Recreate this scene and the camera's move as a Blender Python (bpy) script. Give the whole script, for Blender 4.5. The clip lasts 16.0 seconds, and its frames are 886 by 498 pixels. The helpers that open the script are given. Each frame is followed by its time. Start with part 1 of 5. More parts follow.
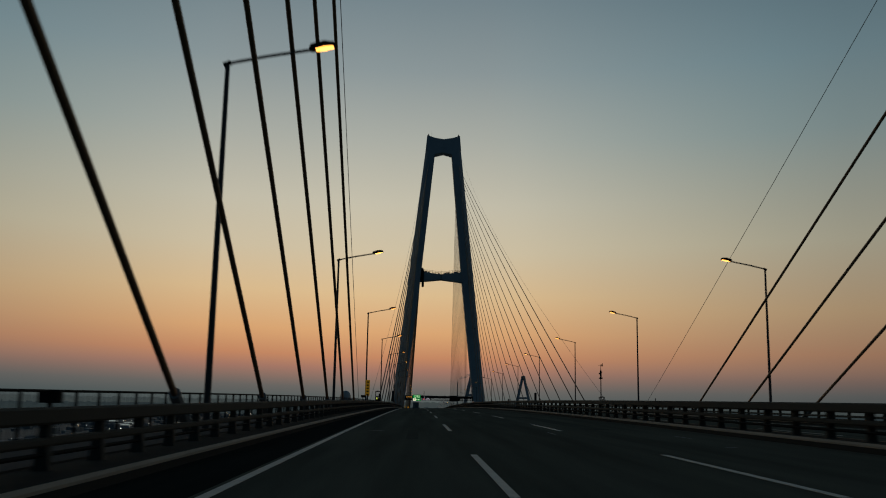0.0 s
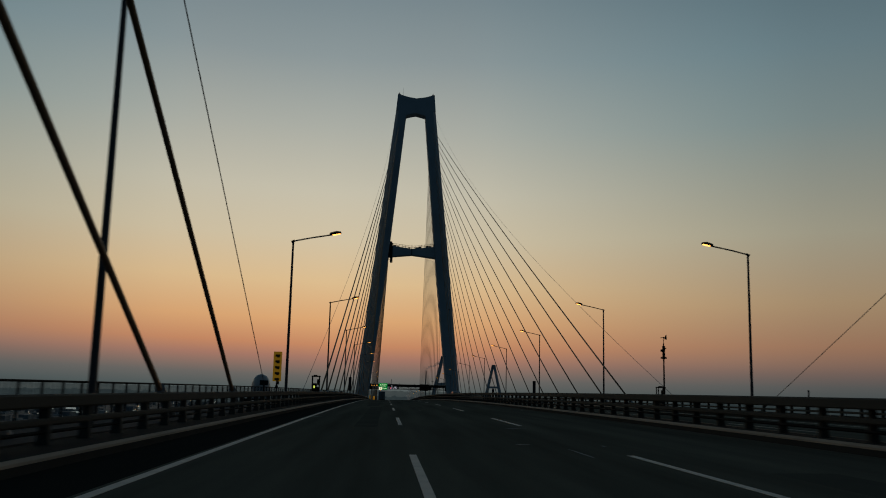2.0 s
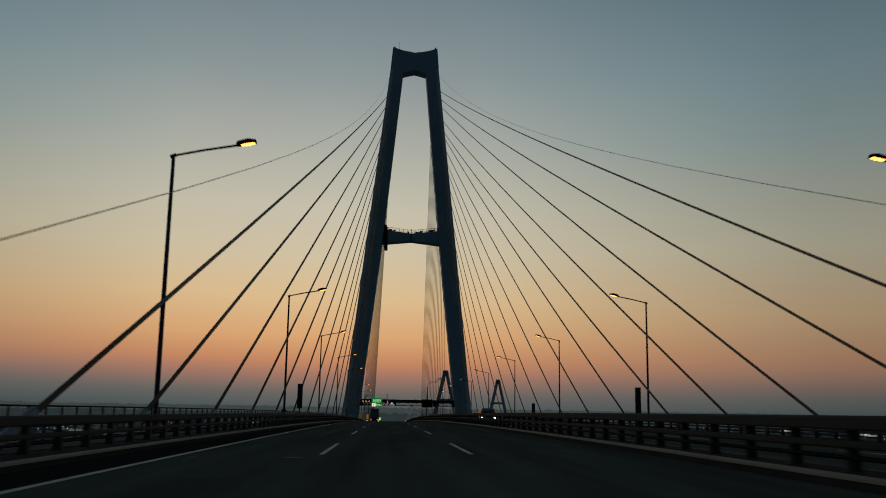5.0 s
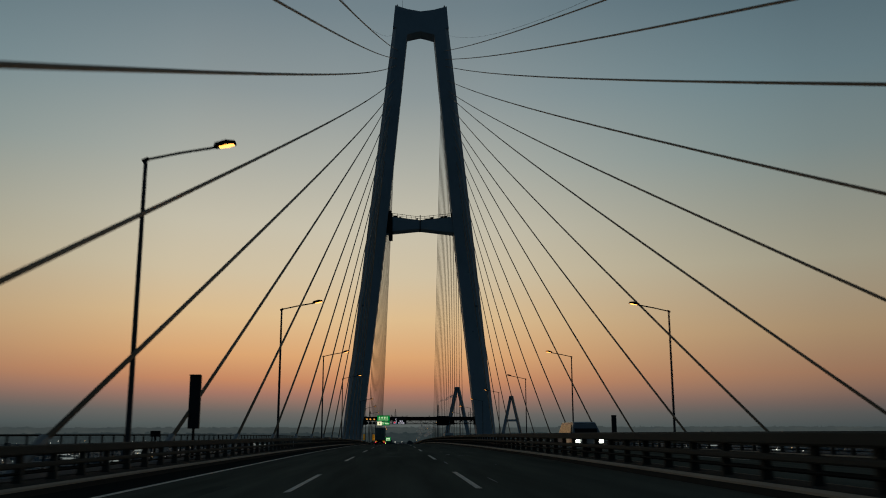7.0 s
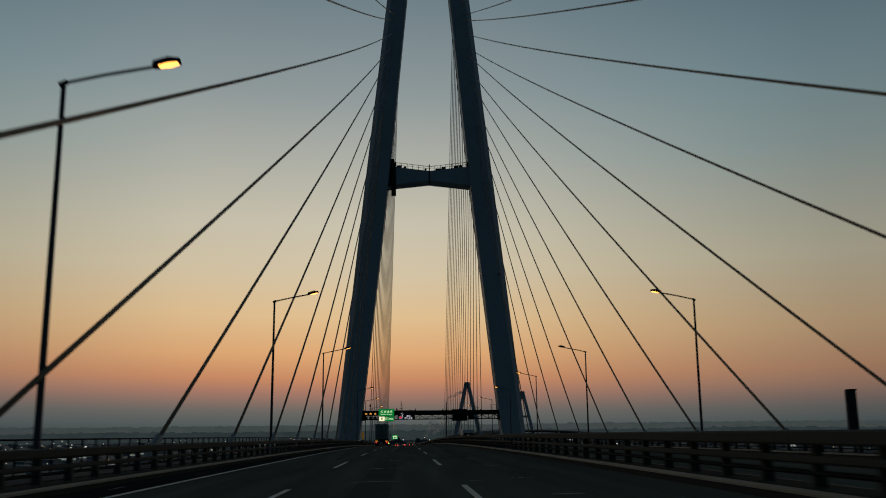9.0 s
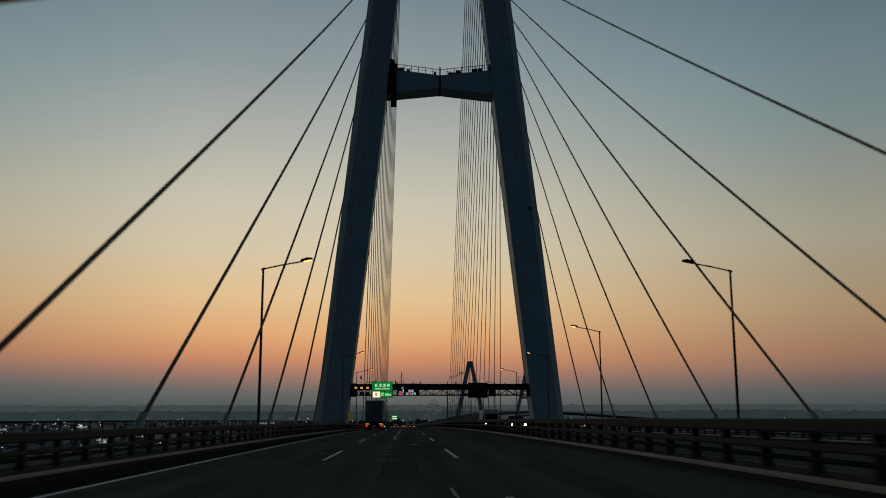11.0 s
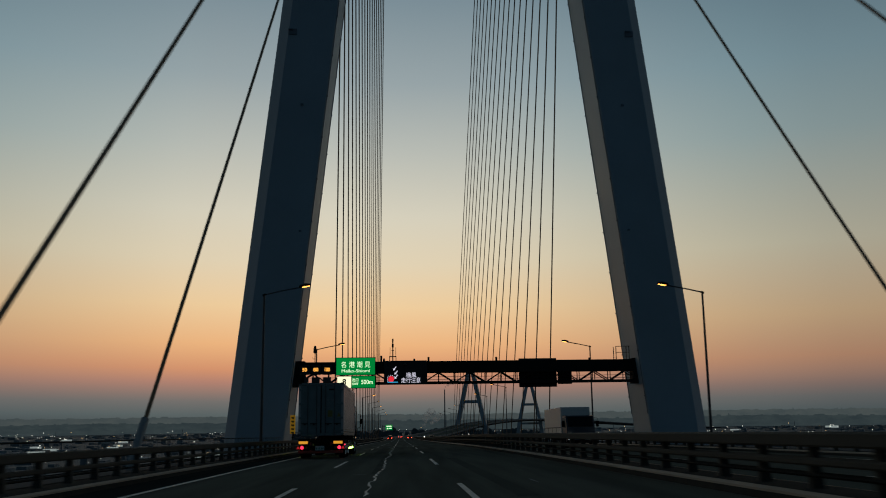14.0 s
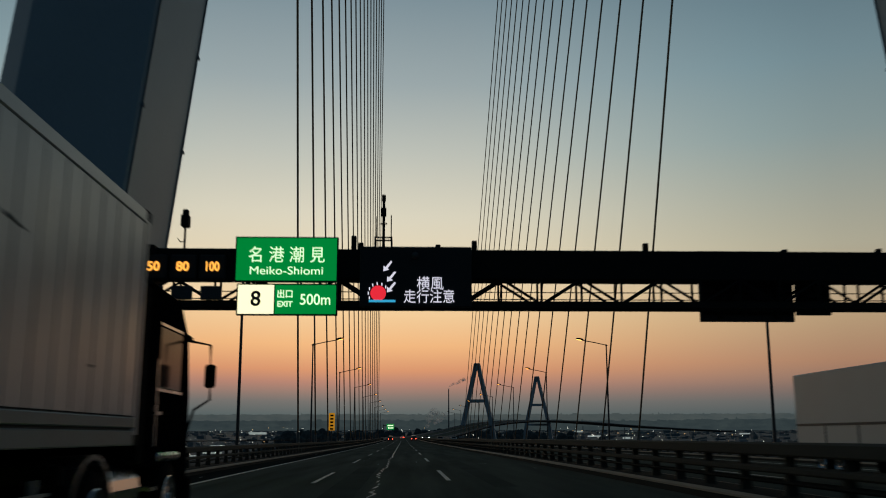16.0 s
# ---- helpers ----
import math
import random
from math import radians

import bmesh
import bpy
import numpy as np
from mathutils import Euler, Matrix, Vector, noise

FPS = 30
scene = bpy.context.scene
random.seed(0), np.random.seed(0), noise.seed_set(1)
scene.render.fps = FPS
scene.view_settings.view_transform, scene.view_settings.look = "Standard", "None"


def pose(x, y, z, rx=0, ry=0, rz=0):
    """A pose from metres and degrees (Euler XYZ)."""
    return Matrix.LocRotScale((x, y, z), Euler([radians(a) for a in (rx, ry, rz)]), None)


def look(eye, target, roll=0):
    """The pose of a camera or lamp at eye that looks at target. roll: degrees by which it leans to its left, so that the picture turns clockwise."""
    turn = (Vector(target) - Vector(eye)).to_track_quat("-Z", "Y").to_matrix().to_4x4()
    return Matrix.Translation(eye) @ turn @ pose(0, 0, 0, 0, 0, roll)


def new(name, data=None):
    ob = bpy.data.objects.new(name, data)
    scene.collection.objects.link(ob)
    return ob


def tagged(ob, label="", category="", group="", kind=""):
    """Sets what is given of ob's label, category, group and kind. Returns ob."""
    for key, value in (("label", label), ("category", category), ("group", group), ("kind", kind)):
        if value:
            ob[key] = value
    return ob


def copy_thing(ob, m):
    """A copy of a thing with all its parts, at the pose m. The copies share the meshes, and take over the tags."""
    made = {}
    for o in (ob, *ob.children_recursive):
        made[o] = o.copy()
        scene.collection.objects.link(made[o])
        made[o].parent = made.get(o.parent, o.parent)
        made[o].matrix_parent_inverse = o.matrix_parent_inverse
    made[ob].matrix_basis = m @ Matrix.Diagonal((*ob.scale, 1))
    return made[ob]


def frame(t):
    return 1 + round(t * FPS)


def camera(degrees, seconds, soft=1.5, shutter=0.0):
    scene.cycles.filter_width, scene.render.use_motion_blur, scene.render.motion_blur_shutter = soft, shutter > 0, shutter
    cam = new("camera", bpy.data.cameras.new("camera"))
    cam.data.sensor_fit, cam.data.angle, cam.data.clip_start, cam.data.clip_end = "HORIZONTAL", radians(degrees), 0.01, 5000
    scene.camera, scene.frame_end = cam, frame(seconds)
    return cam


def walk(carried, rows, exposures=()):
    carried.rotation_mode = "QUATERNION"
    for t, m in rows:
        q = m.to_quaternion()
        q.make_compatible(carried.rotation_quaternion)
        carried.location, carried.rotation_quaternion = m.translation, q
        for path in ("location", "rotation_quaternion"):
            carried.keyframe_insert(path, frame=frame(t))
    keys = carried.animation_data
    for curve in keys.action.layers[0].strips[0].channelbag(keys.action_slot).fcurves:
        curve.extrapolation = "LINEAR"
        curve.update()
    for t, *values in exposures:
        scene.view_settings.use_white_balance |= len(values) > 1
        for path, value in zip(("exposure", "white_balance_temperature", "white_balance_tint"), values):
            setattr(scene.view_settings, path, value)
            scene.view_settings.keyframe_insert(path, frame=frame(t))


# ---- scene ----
cam = camera(52.13, 16.0, soft=1.0, shutter=0.3)
# seconds, eye, target, roll
PATH = [
    (0.0, (0.000, 0.000, 1.097), (1.219, 49.255, 9.609), 1.03),
    (0.5, (0.146, 11.089, 1.200), (1.777, 60.452, 8.987), 0.90),
    (1.0, (0.322, 22.309, 1.296), (2.339, 71.641, 9.185), 0.90),
    (1.5, (0.442, 33.602, 1.383), (2.942, 82.909, 9.293), 1.16),
    (2.0, (0.640, 44.900, 1.460), (3.550, 94.177, 9.418), 1.37),
    (2.5, (1.061, 56.429, 1.531), (4.095, 105.662, 9.710), 1.16),
    (3.0, (1.558, 67.975, 1.591), (4.765, 117.190, 9.811), 0.93),
    (3.5, (1.970, 79.336, 1.642), (5.167, 128.534, 9.973), 1.03),
    (6.0, (3.089, 137.693, 1.756), (5.746, 186.760, 11.000), 0.65),
    (6.5, (3.218, 149.518, 1.750), (5.753, 198.542, 11.248), 0.41),
    (7.0, (3.327, 161.573, 1.734), (5.804, 210.542, 11.530), -0.09),
    (7.5, (3.383, 173.809, 1.706), (5.815, 222.738, 11.705), -0.01),
    (8.0, (3.468, 185.983, 1.668), (5.804, 234.896, 11.770), -0.23),
    (8.5, (3.614, 198.039, 1.620), (5.842, 246.960, 11.712), -0.46),
    (9.0, (3.695, 210.114, 1.562), (5.829, 259.127, 11.214), -0.55),
    (11.5, (3.448, 272.166, 1.099), (5.521, 321.371, 9.733), -0.07),
    (12.0, (3.558, 284.736, 0.972), (5.674, 333.912, 9.761), -0.21),
    (12.5, (3.619, 297.270, 0.834), (5.776, 346.436, 9.670), -0.35),
    (13.0, (3.564, 310.059, 0.681), (5.824, 359.235, 9.432), -0.82),
    (13.5, (3.533, 323.011, 0.515), (5.815, 372.155, 9.440), -1.01),
    (14.0, (3.623, 336.006, 0.337), (6.010, 385.109, 9.462), -0.77),
    (14.5, (3.743, 349.042, 0.145), (6.045, 398.096, 9.547), -0.39),
    (15.0, (3.785, 361.696, -0.052), (5.999, 410.800, 9.110), -0.76),
    (15.5, (3.764, 374.402, -0.262), (5.863, 423.550, 8.690), -0.08),
    (16.0, (3.694, 387.163, -0.483), (5.829, 436.271, 8.673), -0.11),
]
walk(cam, [(t, look(eye, target, roll)) for t, eye, target, roll in PATH],
     exposures=[(0.0, -0.05, 6250, 8), (9.0, 0.0, 6350, 9), (11.5, 0.1, 6300, 9), (12.5, 0.17, 6250, 9), (14.5, 0.26, 6180, 9), (16.0, 0.31, 6250, 8)])

# ---- sky ----
def lin(r, g, b):
    """Linear colour from 8-bit display values."""
    return tuple((c / 255 / 12.92) if c <= 10 else ((c / 255 + 0.055) / 1.055) ** 2.4 for c in (r, g, b)) + (1.0,)


def ramp(tree, stops):
    node = tree.nodes.new("ShaderNodeValToRGB")
    el = node.color_ramp.elements
    while len(el) < len(stops):
        el.new(0.5)
    for e, (pos, col) in zip(el, stops):
        e.position = pos
    for e, (pos, col) in zip(el, stops):
        e.color = col
    return node


world = bpy.data.worlds.new("twilight")
scene.world = world
world.use_nodes = True
wt = world.node_tree
wt.nodes.clear()
wc = wt.nodes.new("ShaderNodeTexCoord")
wsep = wt.nodes.new("ShaderNodeSeparateXYZ")
wt.links.new(wc.outputs["Generated"], wsep.inputs[0])
asin = wt.nodes.new("ShaderNodeMath")
asin.operation = "ARCSINE"
wt.links.new(wsep.outputs["Z"], asin.inputs[0])
elev = wt.nodes.new("ShaderNodeMapRange")
elev.inputs["From Min"].default_value, elev.inputs["From Max"].default_value = radians(-10), radians(90)


def at(deg):
    return (deg + 10) / 100


dawn = ramp(wt, [(0.0, lin(30, 34, 38)), (at(-0.9), lin(56, 62, 63)), (at(0.2), lin(86, 93, 91)), (at(0.9), lin(107, 103, 98)), (at(1.5), lin(138, 113, 101)), (at(2.1), lin(169, 121, 102)),
                 (at(2.9), lin(202, 138, 99)), (at(4.4), lin(224, 168, 115)), (at(6.8), lin(226, 191, 143)), (at(9.5), lin(214, 196, 164)), (at(12.5), lin(203, 194, 172)),
                 (at(16.5), lin(176, 176, 165)), (at(20.8), lin(144, 153, 153)), (at(26.0), lin(116, 131, 137)), (at(40), lin(60, 76, 88)), (1.0, lin(20, 30, 40))])
dusk = ramp(wt, [(0.0, lin(12, 16, 20)), (at(0.0), lin(24, 32, 40)), (at(8), lin(30, 47, 59)), (at(30), lin(29, 49, 63)), (1.0, lin(20, 32, 44))])
for n in (dawn, dusk):
    wt.links.new(elev.outputs[0], n.inputs[0])
# the glow before sunrise stands a little to the left of the bridge's axis and fades to both sides
azim = wt.nodes.new("ShaderNodeMath")
azim.operation = "ARCTAN2"
wt.links.new(wsep.outputs["X"], azim.inputs[0])
wt.links.new(wsep.outputs["Y"], azim.inputs[1])
# the haze stands higher to the left of the road's line
left = wt.nodes.new("ShaderNodeMath")
left.operation = "MULTIPLY_ADD"
left.inputs[1].default_value, left.inputs[2].default_value = 0.02, 0.02 * radians(3)
wt.links.new(azim.outputs[0], left.inputs[0])
sink = wt.nodes.new("ShaderNodeClamp")
sink.inputs["Min"].default_value, sink.inputs["Max"].default_value = -radians(0.6), 0.0
wt.links.new(left.outputs[0], sink.inputs["Value"])
seen_up = wt.nodes.new("ShaderNodeMath")
wt.links.new(asin.outputs[0], seen_up.inputs[0])
wt.links.new(sink.outputs[0], seen_up.inputs[1])
wt.links.new(seen_up.outputs[0], elev.inputs["Value"])
off = wt.nodes.new("ShaderNodeMath")
off.inputs[1].default_value = radians(3.8)
wt.links.new(azim.outputs[0], off.inputs[0])
away = wt.nodes.new("ShaderNodeMath")
away.operation = "ABSOLUTE"
wt.links.new(off.outputs[0], away.inputs[0])
turned = wt.nodes.new("ShaderNodeMath")
turned.operation = "DIVIDE"
turned.inputs[1].default_value = math.pi
wt.links.new(away.outputs[0], turned.inputs[0])
behind = ramp(wt, [(a / 180, (v, v, v, 1)) for a, v in ((0, 0.0), (10, 0.05), (20, 0.25), (30, 0.45), (45, 0.58), (70, 0.72), (100, 0.88), (130, 1.0), (179, 1.0))])
wt.links.new(turned.outputs[0], behind.inputs[0])
wmix = wt.nodes.new("ShaderNodeMix")
wmix.data_type = "RGBA"
wt.links.new(behind.outputs[0], wmix.inputs["Factor"])
side = ramp(wt, [(0.0, lin(30, 34, 38)), (at(-0.9), lin(57, 63, 64)), (at(0.2), lin(93, 101, 99)), (at(1.0), lin(117, 113, 107)), (at(1.6), lin(145, 121, 109)), (at(2.3), lin(177, 136, 112)),
                 (at(3.2), lin(202, 149, 112)), (at(5.8), lin(217, 180, 134)), (at(10.0), lin(207, 196, 166)), (at(16.5), lin(160, 174, 169)),
                 (at(20.8), lin(137, 159, 163)), (at(26.0), lin(110, 132, 140)), (at(40), lin(60, 76, 88)), (1.0, lin(20, 30, 40))])
wt.links.new(elev.outputs[0], side.inputs[0])
spread = wt.nodes.new("ShaderNodeMapRange")
spread.inputs["From Min"].default_value, spread.inputs["From Max"].default_value = 8 / 180, 26 / 180
wt.links.new(turned.outputs[0], spread.inputs["Value"])
warm = wt.nodes.new("ShaderNodeMix")
warm.data_type = "RGBA"
wt.links.new(spread.outputs[0], warm.inputs["Factor"])
wt.links.new(dawn.outputs[0], warm.inputs["A"])
wt.links.new(side.outputs[0], warm.inputs["B"])
wt.links.new(warm.outputs["Result"], wmix.inputs["A"])
wt.links.new(dusk.outputs[0], wmix.inputs["B"])
wbg = wt.nodes.new("ShaderNodeBackground")
wout = wt.nodes.new("ShaderNodeOutputWorld")
wt.links.new(wmix.outputs["Result"], wbg.inputs["Color"])
wt.links.new(wbg.outputs[0], wout.inputs[0])


# ---- materials ----
def material(name, base, rough=0.6, metal=0.0, grain=8.0, vary=0.25, bump=0.15, fine=90.0, stain=None, shine=0.5, stretch=None):
    """A surface with two scales of uneven colour, wear and fine relief."""
    m = bpy.data.materials.new(name)
    m.use_nodes = True
    t = m.node_tree
    p = t.nodes["Principled BSDF"]
    p.inputs["Metallic"].default_value = metal
    co = t.nodes.new("ShaderNodeTexCoord")
    big = t.nodes.new("ShaderNodeTexNoise")
    big.inputs["Scale"].default_value, big.inputs["Detail"].default_value = grain * 0.1, 6
    small = t.nodes.new("ShaderNodeTexNoise")
    small.inputs["Scale"].default_value, small.inputs["Detail"].default_value = fine, 4
    for n in (big, small):
        t.links.new(co.outputs["Object"], n.inputs["Vector"])
    if stretch:
        mp = t.nodes.new("ShaderNodeMapping")
        mp.inputs["Scale"].default_value = stretch
        t.links.new(co.outputs["Object"], mp.inputs[0])
        t.links.new(mp.outputs[0], big.inputs["Vector"])
    mix = t.nodes.new("ShaderNodeMix")
    mix.data_type = "RGBA"
    dark = stain or tuple(c * (1 - vary) for c in base)
    mix.inputs["A"].default_value, mix.inputs["B"].default_value = (*dark, 1), (*(min(1, c * (1 + vary * 0.4)) for c in base), 1)
    add = t.nodes.new("ShaderNodeMath")
    add.operation = "MULTIPLY_ADD"
    add.inputs[1].default_value, add.inputs[2].default_value = 0.35, 0.0
    t.links.new(small.outputs["Fac"], add.inputs[0])
    plus = t.nodes.new("ShaderNodeMath")
    plus.use_clamp = True
    t.links.new(big.outputs["Fac"], plus.inputs[0])
    t.links.new(add.outputs[0], plus.inputs[1])
    t.links.new(plus.outputs[0], mix.inputs["Factor"])
    t.links.new(mix.outputs["Result"], p.inputs["Base Color"])
    rr = t.nodes.new("ShaderNodeMapRange")
    rr.inputs["To Min"].default_value, rr.inputs["To Max"].default_value = max(0.03, rough - 0.12), min(1.0, rough + 0.12)
    t.links.new(big.outputs["Fac"], rr.inputs["Value"])
    t.links.new(rr.outputs[0], p.inputs["Roughness"])
    b = t.nodes.new("ShaderNodeBump")
    b.inputs["Strength"].default_value, b.inputs["Distance"].default_value = bump, 0.01
    t.links.new(small.outputs["Fac"], b.inputs["Height"])
    t.links.new(b.outputs[0], p.inputs["Normal"])
    p.inputs["Specular IOR Level"].default_value = shine
    return m


def glow(name, colour, strength):
    m = bpy.data.materials.new(name)
    m.use_nodes = True
    p = m.node_tree.nodes["Principled BSDF"]
    p.inputs["Base Color"].default_value = (*colour, 1)
    p.inputs["Emission Color"].default_value = (*colour, 1)
    p.inputs["Emission Strength"].default_value = strength
    return m


ASPHALT = material("asphalt", (0.152, 0.145, 0.112), 0.95, grain=12.0, vary=0.8, bump=0.6, fine=60, shine=0.0, stretch=(1, 0.05, 1))
PAINT_LINE = material("road paint", (0.74, 0.68, 0.58), 0.7, grain=30, vary=0.5, bump=0.3)
CRACK = material("pale crack filler", (0.78, 0.7, 0.58), 0.6, grain=30, vary=0.3, bump=0.3)
CONCRETE = material("concrete", (0.11, 0.11, 0.107), 0.9, grain=8, vary=0.4, bump=0.4, shine=0.05)
HAZY_CONCRETE = material("viaduct concrete", (0.085, 0.09, 0.09), 0.9, grain=3, vary=0.3, bump=0.2, shine=0.05)
# paler than the viaduct body: sky sheen along its top is painted in
PARAPET = material("parapet concrete with painted sky sheen", (0.3, 0.29, 0.28), 0.9, grain=3, vary=0.3, bump=0.2, shine=0.05)
STEEL_WHITE = material("pale blue-grey painted steel", (0.42, 0.485, 0.515), 0.55, grain=1.5, vary=0.28, bump=0.04, fine=9)
STEEL_DARK = material("dark painted steel", (0.026, 0.027, 0.025), 0.7, grain=10, vary=0.3, bump=0.1, shine=0.02)
RAIL_STEEL = material("weathered brown-grey rail steel", (0.1, 0.094, 0.078), 0.75, grain=9, vary=0.45, bump=0.12, shine=0.04, stretch=(1, 0.25, 1))
SHOULDER = material("dark shoulder asphalt", (0.035, 0.036, 0.032), 0.95, grain=10, vary=0.6, bump=0.5, fine=60, shine=0.0, stretch=(1, 0.08, 1))
GALV = material("galvanised steel", (0.075, 0.076, 0.078), 0.55, metal=0.2, grain=14, vary=0.3, bump=0.08)
CABLE = material("cable sheath", (0.32, 0.2, 0.11), 0.6, grain=10, vary=0.2, bump=0.05)
GROUND = material("harbour ground", (0.085, 0.095, 0.1), 0.8, grain=0.04, vary=0.75, bump=0.0, fine=0.05)
GROOVE = material("grimy seam", (0.1, 0.1, 0.095), 0.8, grain=20, vary=0.3)
CONTAINER = material("grey container paint", (0.5, 0.505, 0.49), 0.31, grain=22, vary=0.38, bump=0.14, fine=25, stretch=(1, 1, 0.25))
DOOR_PAINT = material("grimy container door paint", (0.2, 0.245, 0.24), 0.5, grain=22, vary=0.45, bump=0.2, fine=30)
BLACK = material("black rubber and plastic", (0.008, 0.008, 0.008), 0.95, grain=20, vary=0.3, bump=0.2, shine=0.02)
CHROME = material("worn chrome", (0.55, 0.55, 0.55), 0.25, metal=1.0, grain=20, vary=0.2, bump=0.05)
RED_PAINT = material("red bumper paint", (0.35, 0.05, 0.03), 0.5, grain=18, vary=0.3)
WHITE_BODY = material("white vehicle paint", (0.82, 0.80, 0.74), 0.4, grain=5, vary=0.12, bump=0.03)
DARK_BODY = material("dark vehicle paint", (0.05, 0.055, 0.065), 0.3, grain=5, vary=0.15, bump=0.02)
GLASS = material("dark vehicle glass", (0.012, 0.014, 0.016), 0.12, grain=3, vary=0.1, bump=0.0, shine=0.08)
# glow painted in for headlight shine thrown back by the plates
AMBER_PLATE = glow("amber reflector with painted headlight shine", (0.95, 0.4, 0.03), 0.6)
DULL_AMBER = material("unlit amber lens", (0.25, 0.09, 0.015), 0.35, grain=30, vary=0.2)
FADED_YELLOW = material("faded yellow sticker", (0.26, 0.21, 0.05), 0.6, grain=40, vary=0.4)
MARK_PAINT = material("faded white stencil paint", (0.26, 0.28, 0.27), 0.6, grain=60, vary=0.5)
PLATE = material("number plate", (0.55, 0.62, 0.58), 0.4, grain=40, vary=0.15)
PLATE_INK = material("plate ink", (0.05, 0.22, 0.14), 0.5)
SIGN_BACK = material("sign back", (0.03, 0.03, 0.032), 0.7, grain=12, vary=0.3)


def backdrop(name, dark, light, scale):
    """Far uneven woods and slopes that glow in painted haze, too far to shade."""
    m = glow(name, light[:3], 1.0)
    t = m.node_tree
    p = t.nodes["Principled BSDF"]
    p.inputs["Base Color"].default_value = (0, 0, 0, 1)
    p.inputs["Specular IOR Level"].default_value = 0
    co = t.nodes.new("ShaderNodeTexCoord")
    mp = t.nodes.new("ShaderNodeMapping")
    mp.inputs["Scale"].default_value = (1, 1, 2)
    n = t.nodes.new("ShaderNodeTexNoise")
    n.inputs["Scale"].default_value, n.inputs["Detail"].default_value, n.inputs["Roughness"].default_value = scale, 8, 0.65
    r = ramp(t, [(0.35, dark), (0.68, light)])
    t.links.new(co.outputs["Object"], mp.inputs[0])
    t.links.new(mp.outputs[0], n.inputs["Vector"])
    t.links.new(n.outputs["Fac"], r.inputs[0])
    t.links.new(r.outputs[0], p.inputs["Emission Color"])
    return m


# haze colours are emitted by both ridges
HILLS_FAR = backdrop("backdrop hills in painted haze", lin(58, 65, 65), lin(67, 72, 70), 0.012)
HILLS_NEAR = backdrop("backdrop woods in painted haze", lin(40, 48, 50), lin(50, 58, 58), 0.014)
# far town colours chosen pale, standing in for haze
TOWN = material("far town", (0.22, 0.235, 0.24), 0.9, grain=0.05, vary=0.5, bump=0.0, fine=0.2)
TOWN_PALE = material("far pale roofs", (0.36, 0.38, 0.385), 0.9, grain=0.05, vary=0.5, bump=0.0, fine=0.2)
TOWN_AMBER = glow("far amber light", (1.0, 0.6, 0.25), 2.0)
HATCH = material("grey hatch paint", (0.2, 0.23, 0.26), 0.7, grain=10, vary=0.3)
KERB = material("dark concrete kerb", (0.062, 0.06, 0.053), 0.9, grain=10, vary=0.45, bump=0.4, shine=0.02)
KERB_EDGE = material("pale narrow kerb edge", (0.46, 0.38, 0.29), 0.9, grain=14, vary=0.6, bump=0.4, stretch=(1, 0.3, 1))
GREY_BODY = material("grey vehicle paint", (0.22, 0.23, 0.24), 0.3, grain=5, vary=0.15, bump=0.02)
# tree colour lifted to paint in the haze
WOODS = material("far dark trees", (0.085, 0.1, 0.1), 0.95, grain=0.4, vary=0.5, bump=0.0, fine=1.5, shine=0.0)
CAB_PAINT = material("black cab paint", (0.004, 0.004, 0.005), 0.95, grain=6, vary=0.2, bump=0.03, shine=0.0)
LAMP = glow("sodium lamp", (1.0, 0.36, 0.06), 4.6)
SIGN_GREEN = glow("lit green sign", (0.001, 0.19, 0.03), 0.9)
SIGN_WHITE = glow("lit white lettering", (0.8, 0.98, 0.6), 0.95)
SIGN_CREAM = glow("lit cream panel", (0.95, 0.9, 0.55), 1.0)
LED_AMBER = glow("amber diodes", (1.0, 0.42, 0.06), 1.1)
LED_WHITE = glow("white diodes", (0.9, 0.85, 0.95), 0.65)
LED_RED = glow("red diodes", (1.0, 0.03, 0.05), 0.65)
LED_BLUE = glow("blue diodes", (0.05, 0.4, 0.65), 0.7)
TAIL = glow("red tail light", (1.0, 0.03, 0.08), 1.6)
TAIL_DIM = glow("dim red lamp and reflector glow", (0.8, 0.03, 0.03), 0.35)
MARKER = glow("lime marker light", (0.6, 1.0, 0.12), 9.0)
HEAD = glow("headlight", (1.0, 1.0, 0.82), 14.0)
TOWN_LIGHT = glow("far white light", (1.0, 0.95, 0.8), 2.2)
YELLOW_SIGN = glow("lit yellow sign sheet", (0.8, 0.4, 0.02), 0.12)
AMBER_SIGN = glow("lit amber sign sheet", (1.0, 0.42, 0.02), 0.3)
SOCKET = material("pale grey cable socket", (0.3, 0.3, 0.29), 0.6, grain=14, vary=0.35)
WORN = material("worn pale road marks", (0.32, 0.32, 0.31), 0.8, grain=40, vary=0.5)
PATCH = material("asphalt repair", (0.12, 0.116, 0.092), 0.9, grain=4, vary=0.4, bump=0.5, fine=60, shine=0.0)
BRAKE = glow("bright brake light", (1.0, 0.06, 0.03), 7.0)
AMBER_INK = material("brown sign ink", (0.12, 0.07, 0.02), 0.6)
PHONE_GLOW = glow("lit yellow green panel", (0.75, 0.85, 0.12), 0.8)


# ---- building helpers ----
def part(name, bm, mat, parent=None, label="", smooth=False):
    me = bpy.data.meshes.new(name)
    bm.normal_update()
    if smooth:
        for f in bm.faces:
            f.smooth = True
    bm.to_mesh(me)
    bm.free()
    if mat:
        me.materials.append(mat)
    ob = new(name, me)
    if parent:
        ob.parent = parent
    if label:
        tagged(ob, label)
    return ob


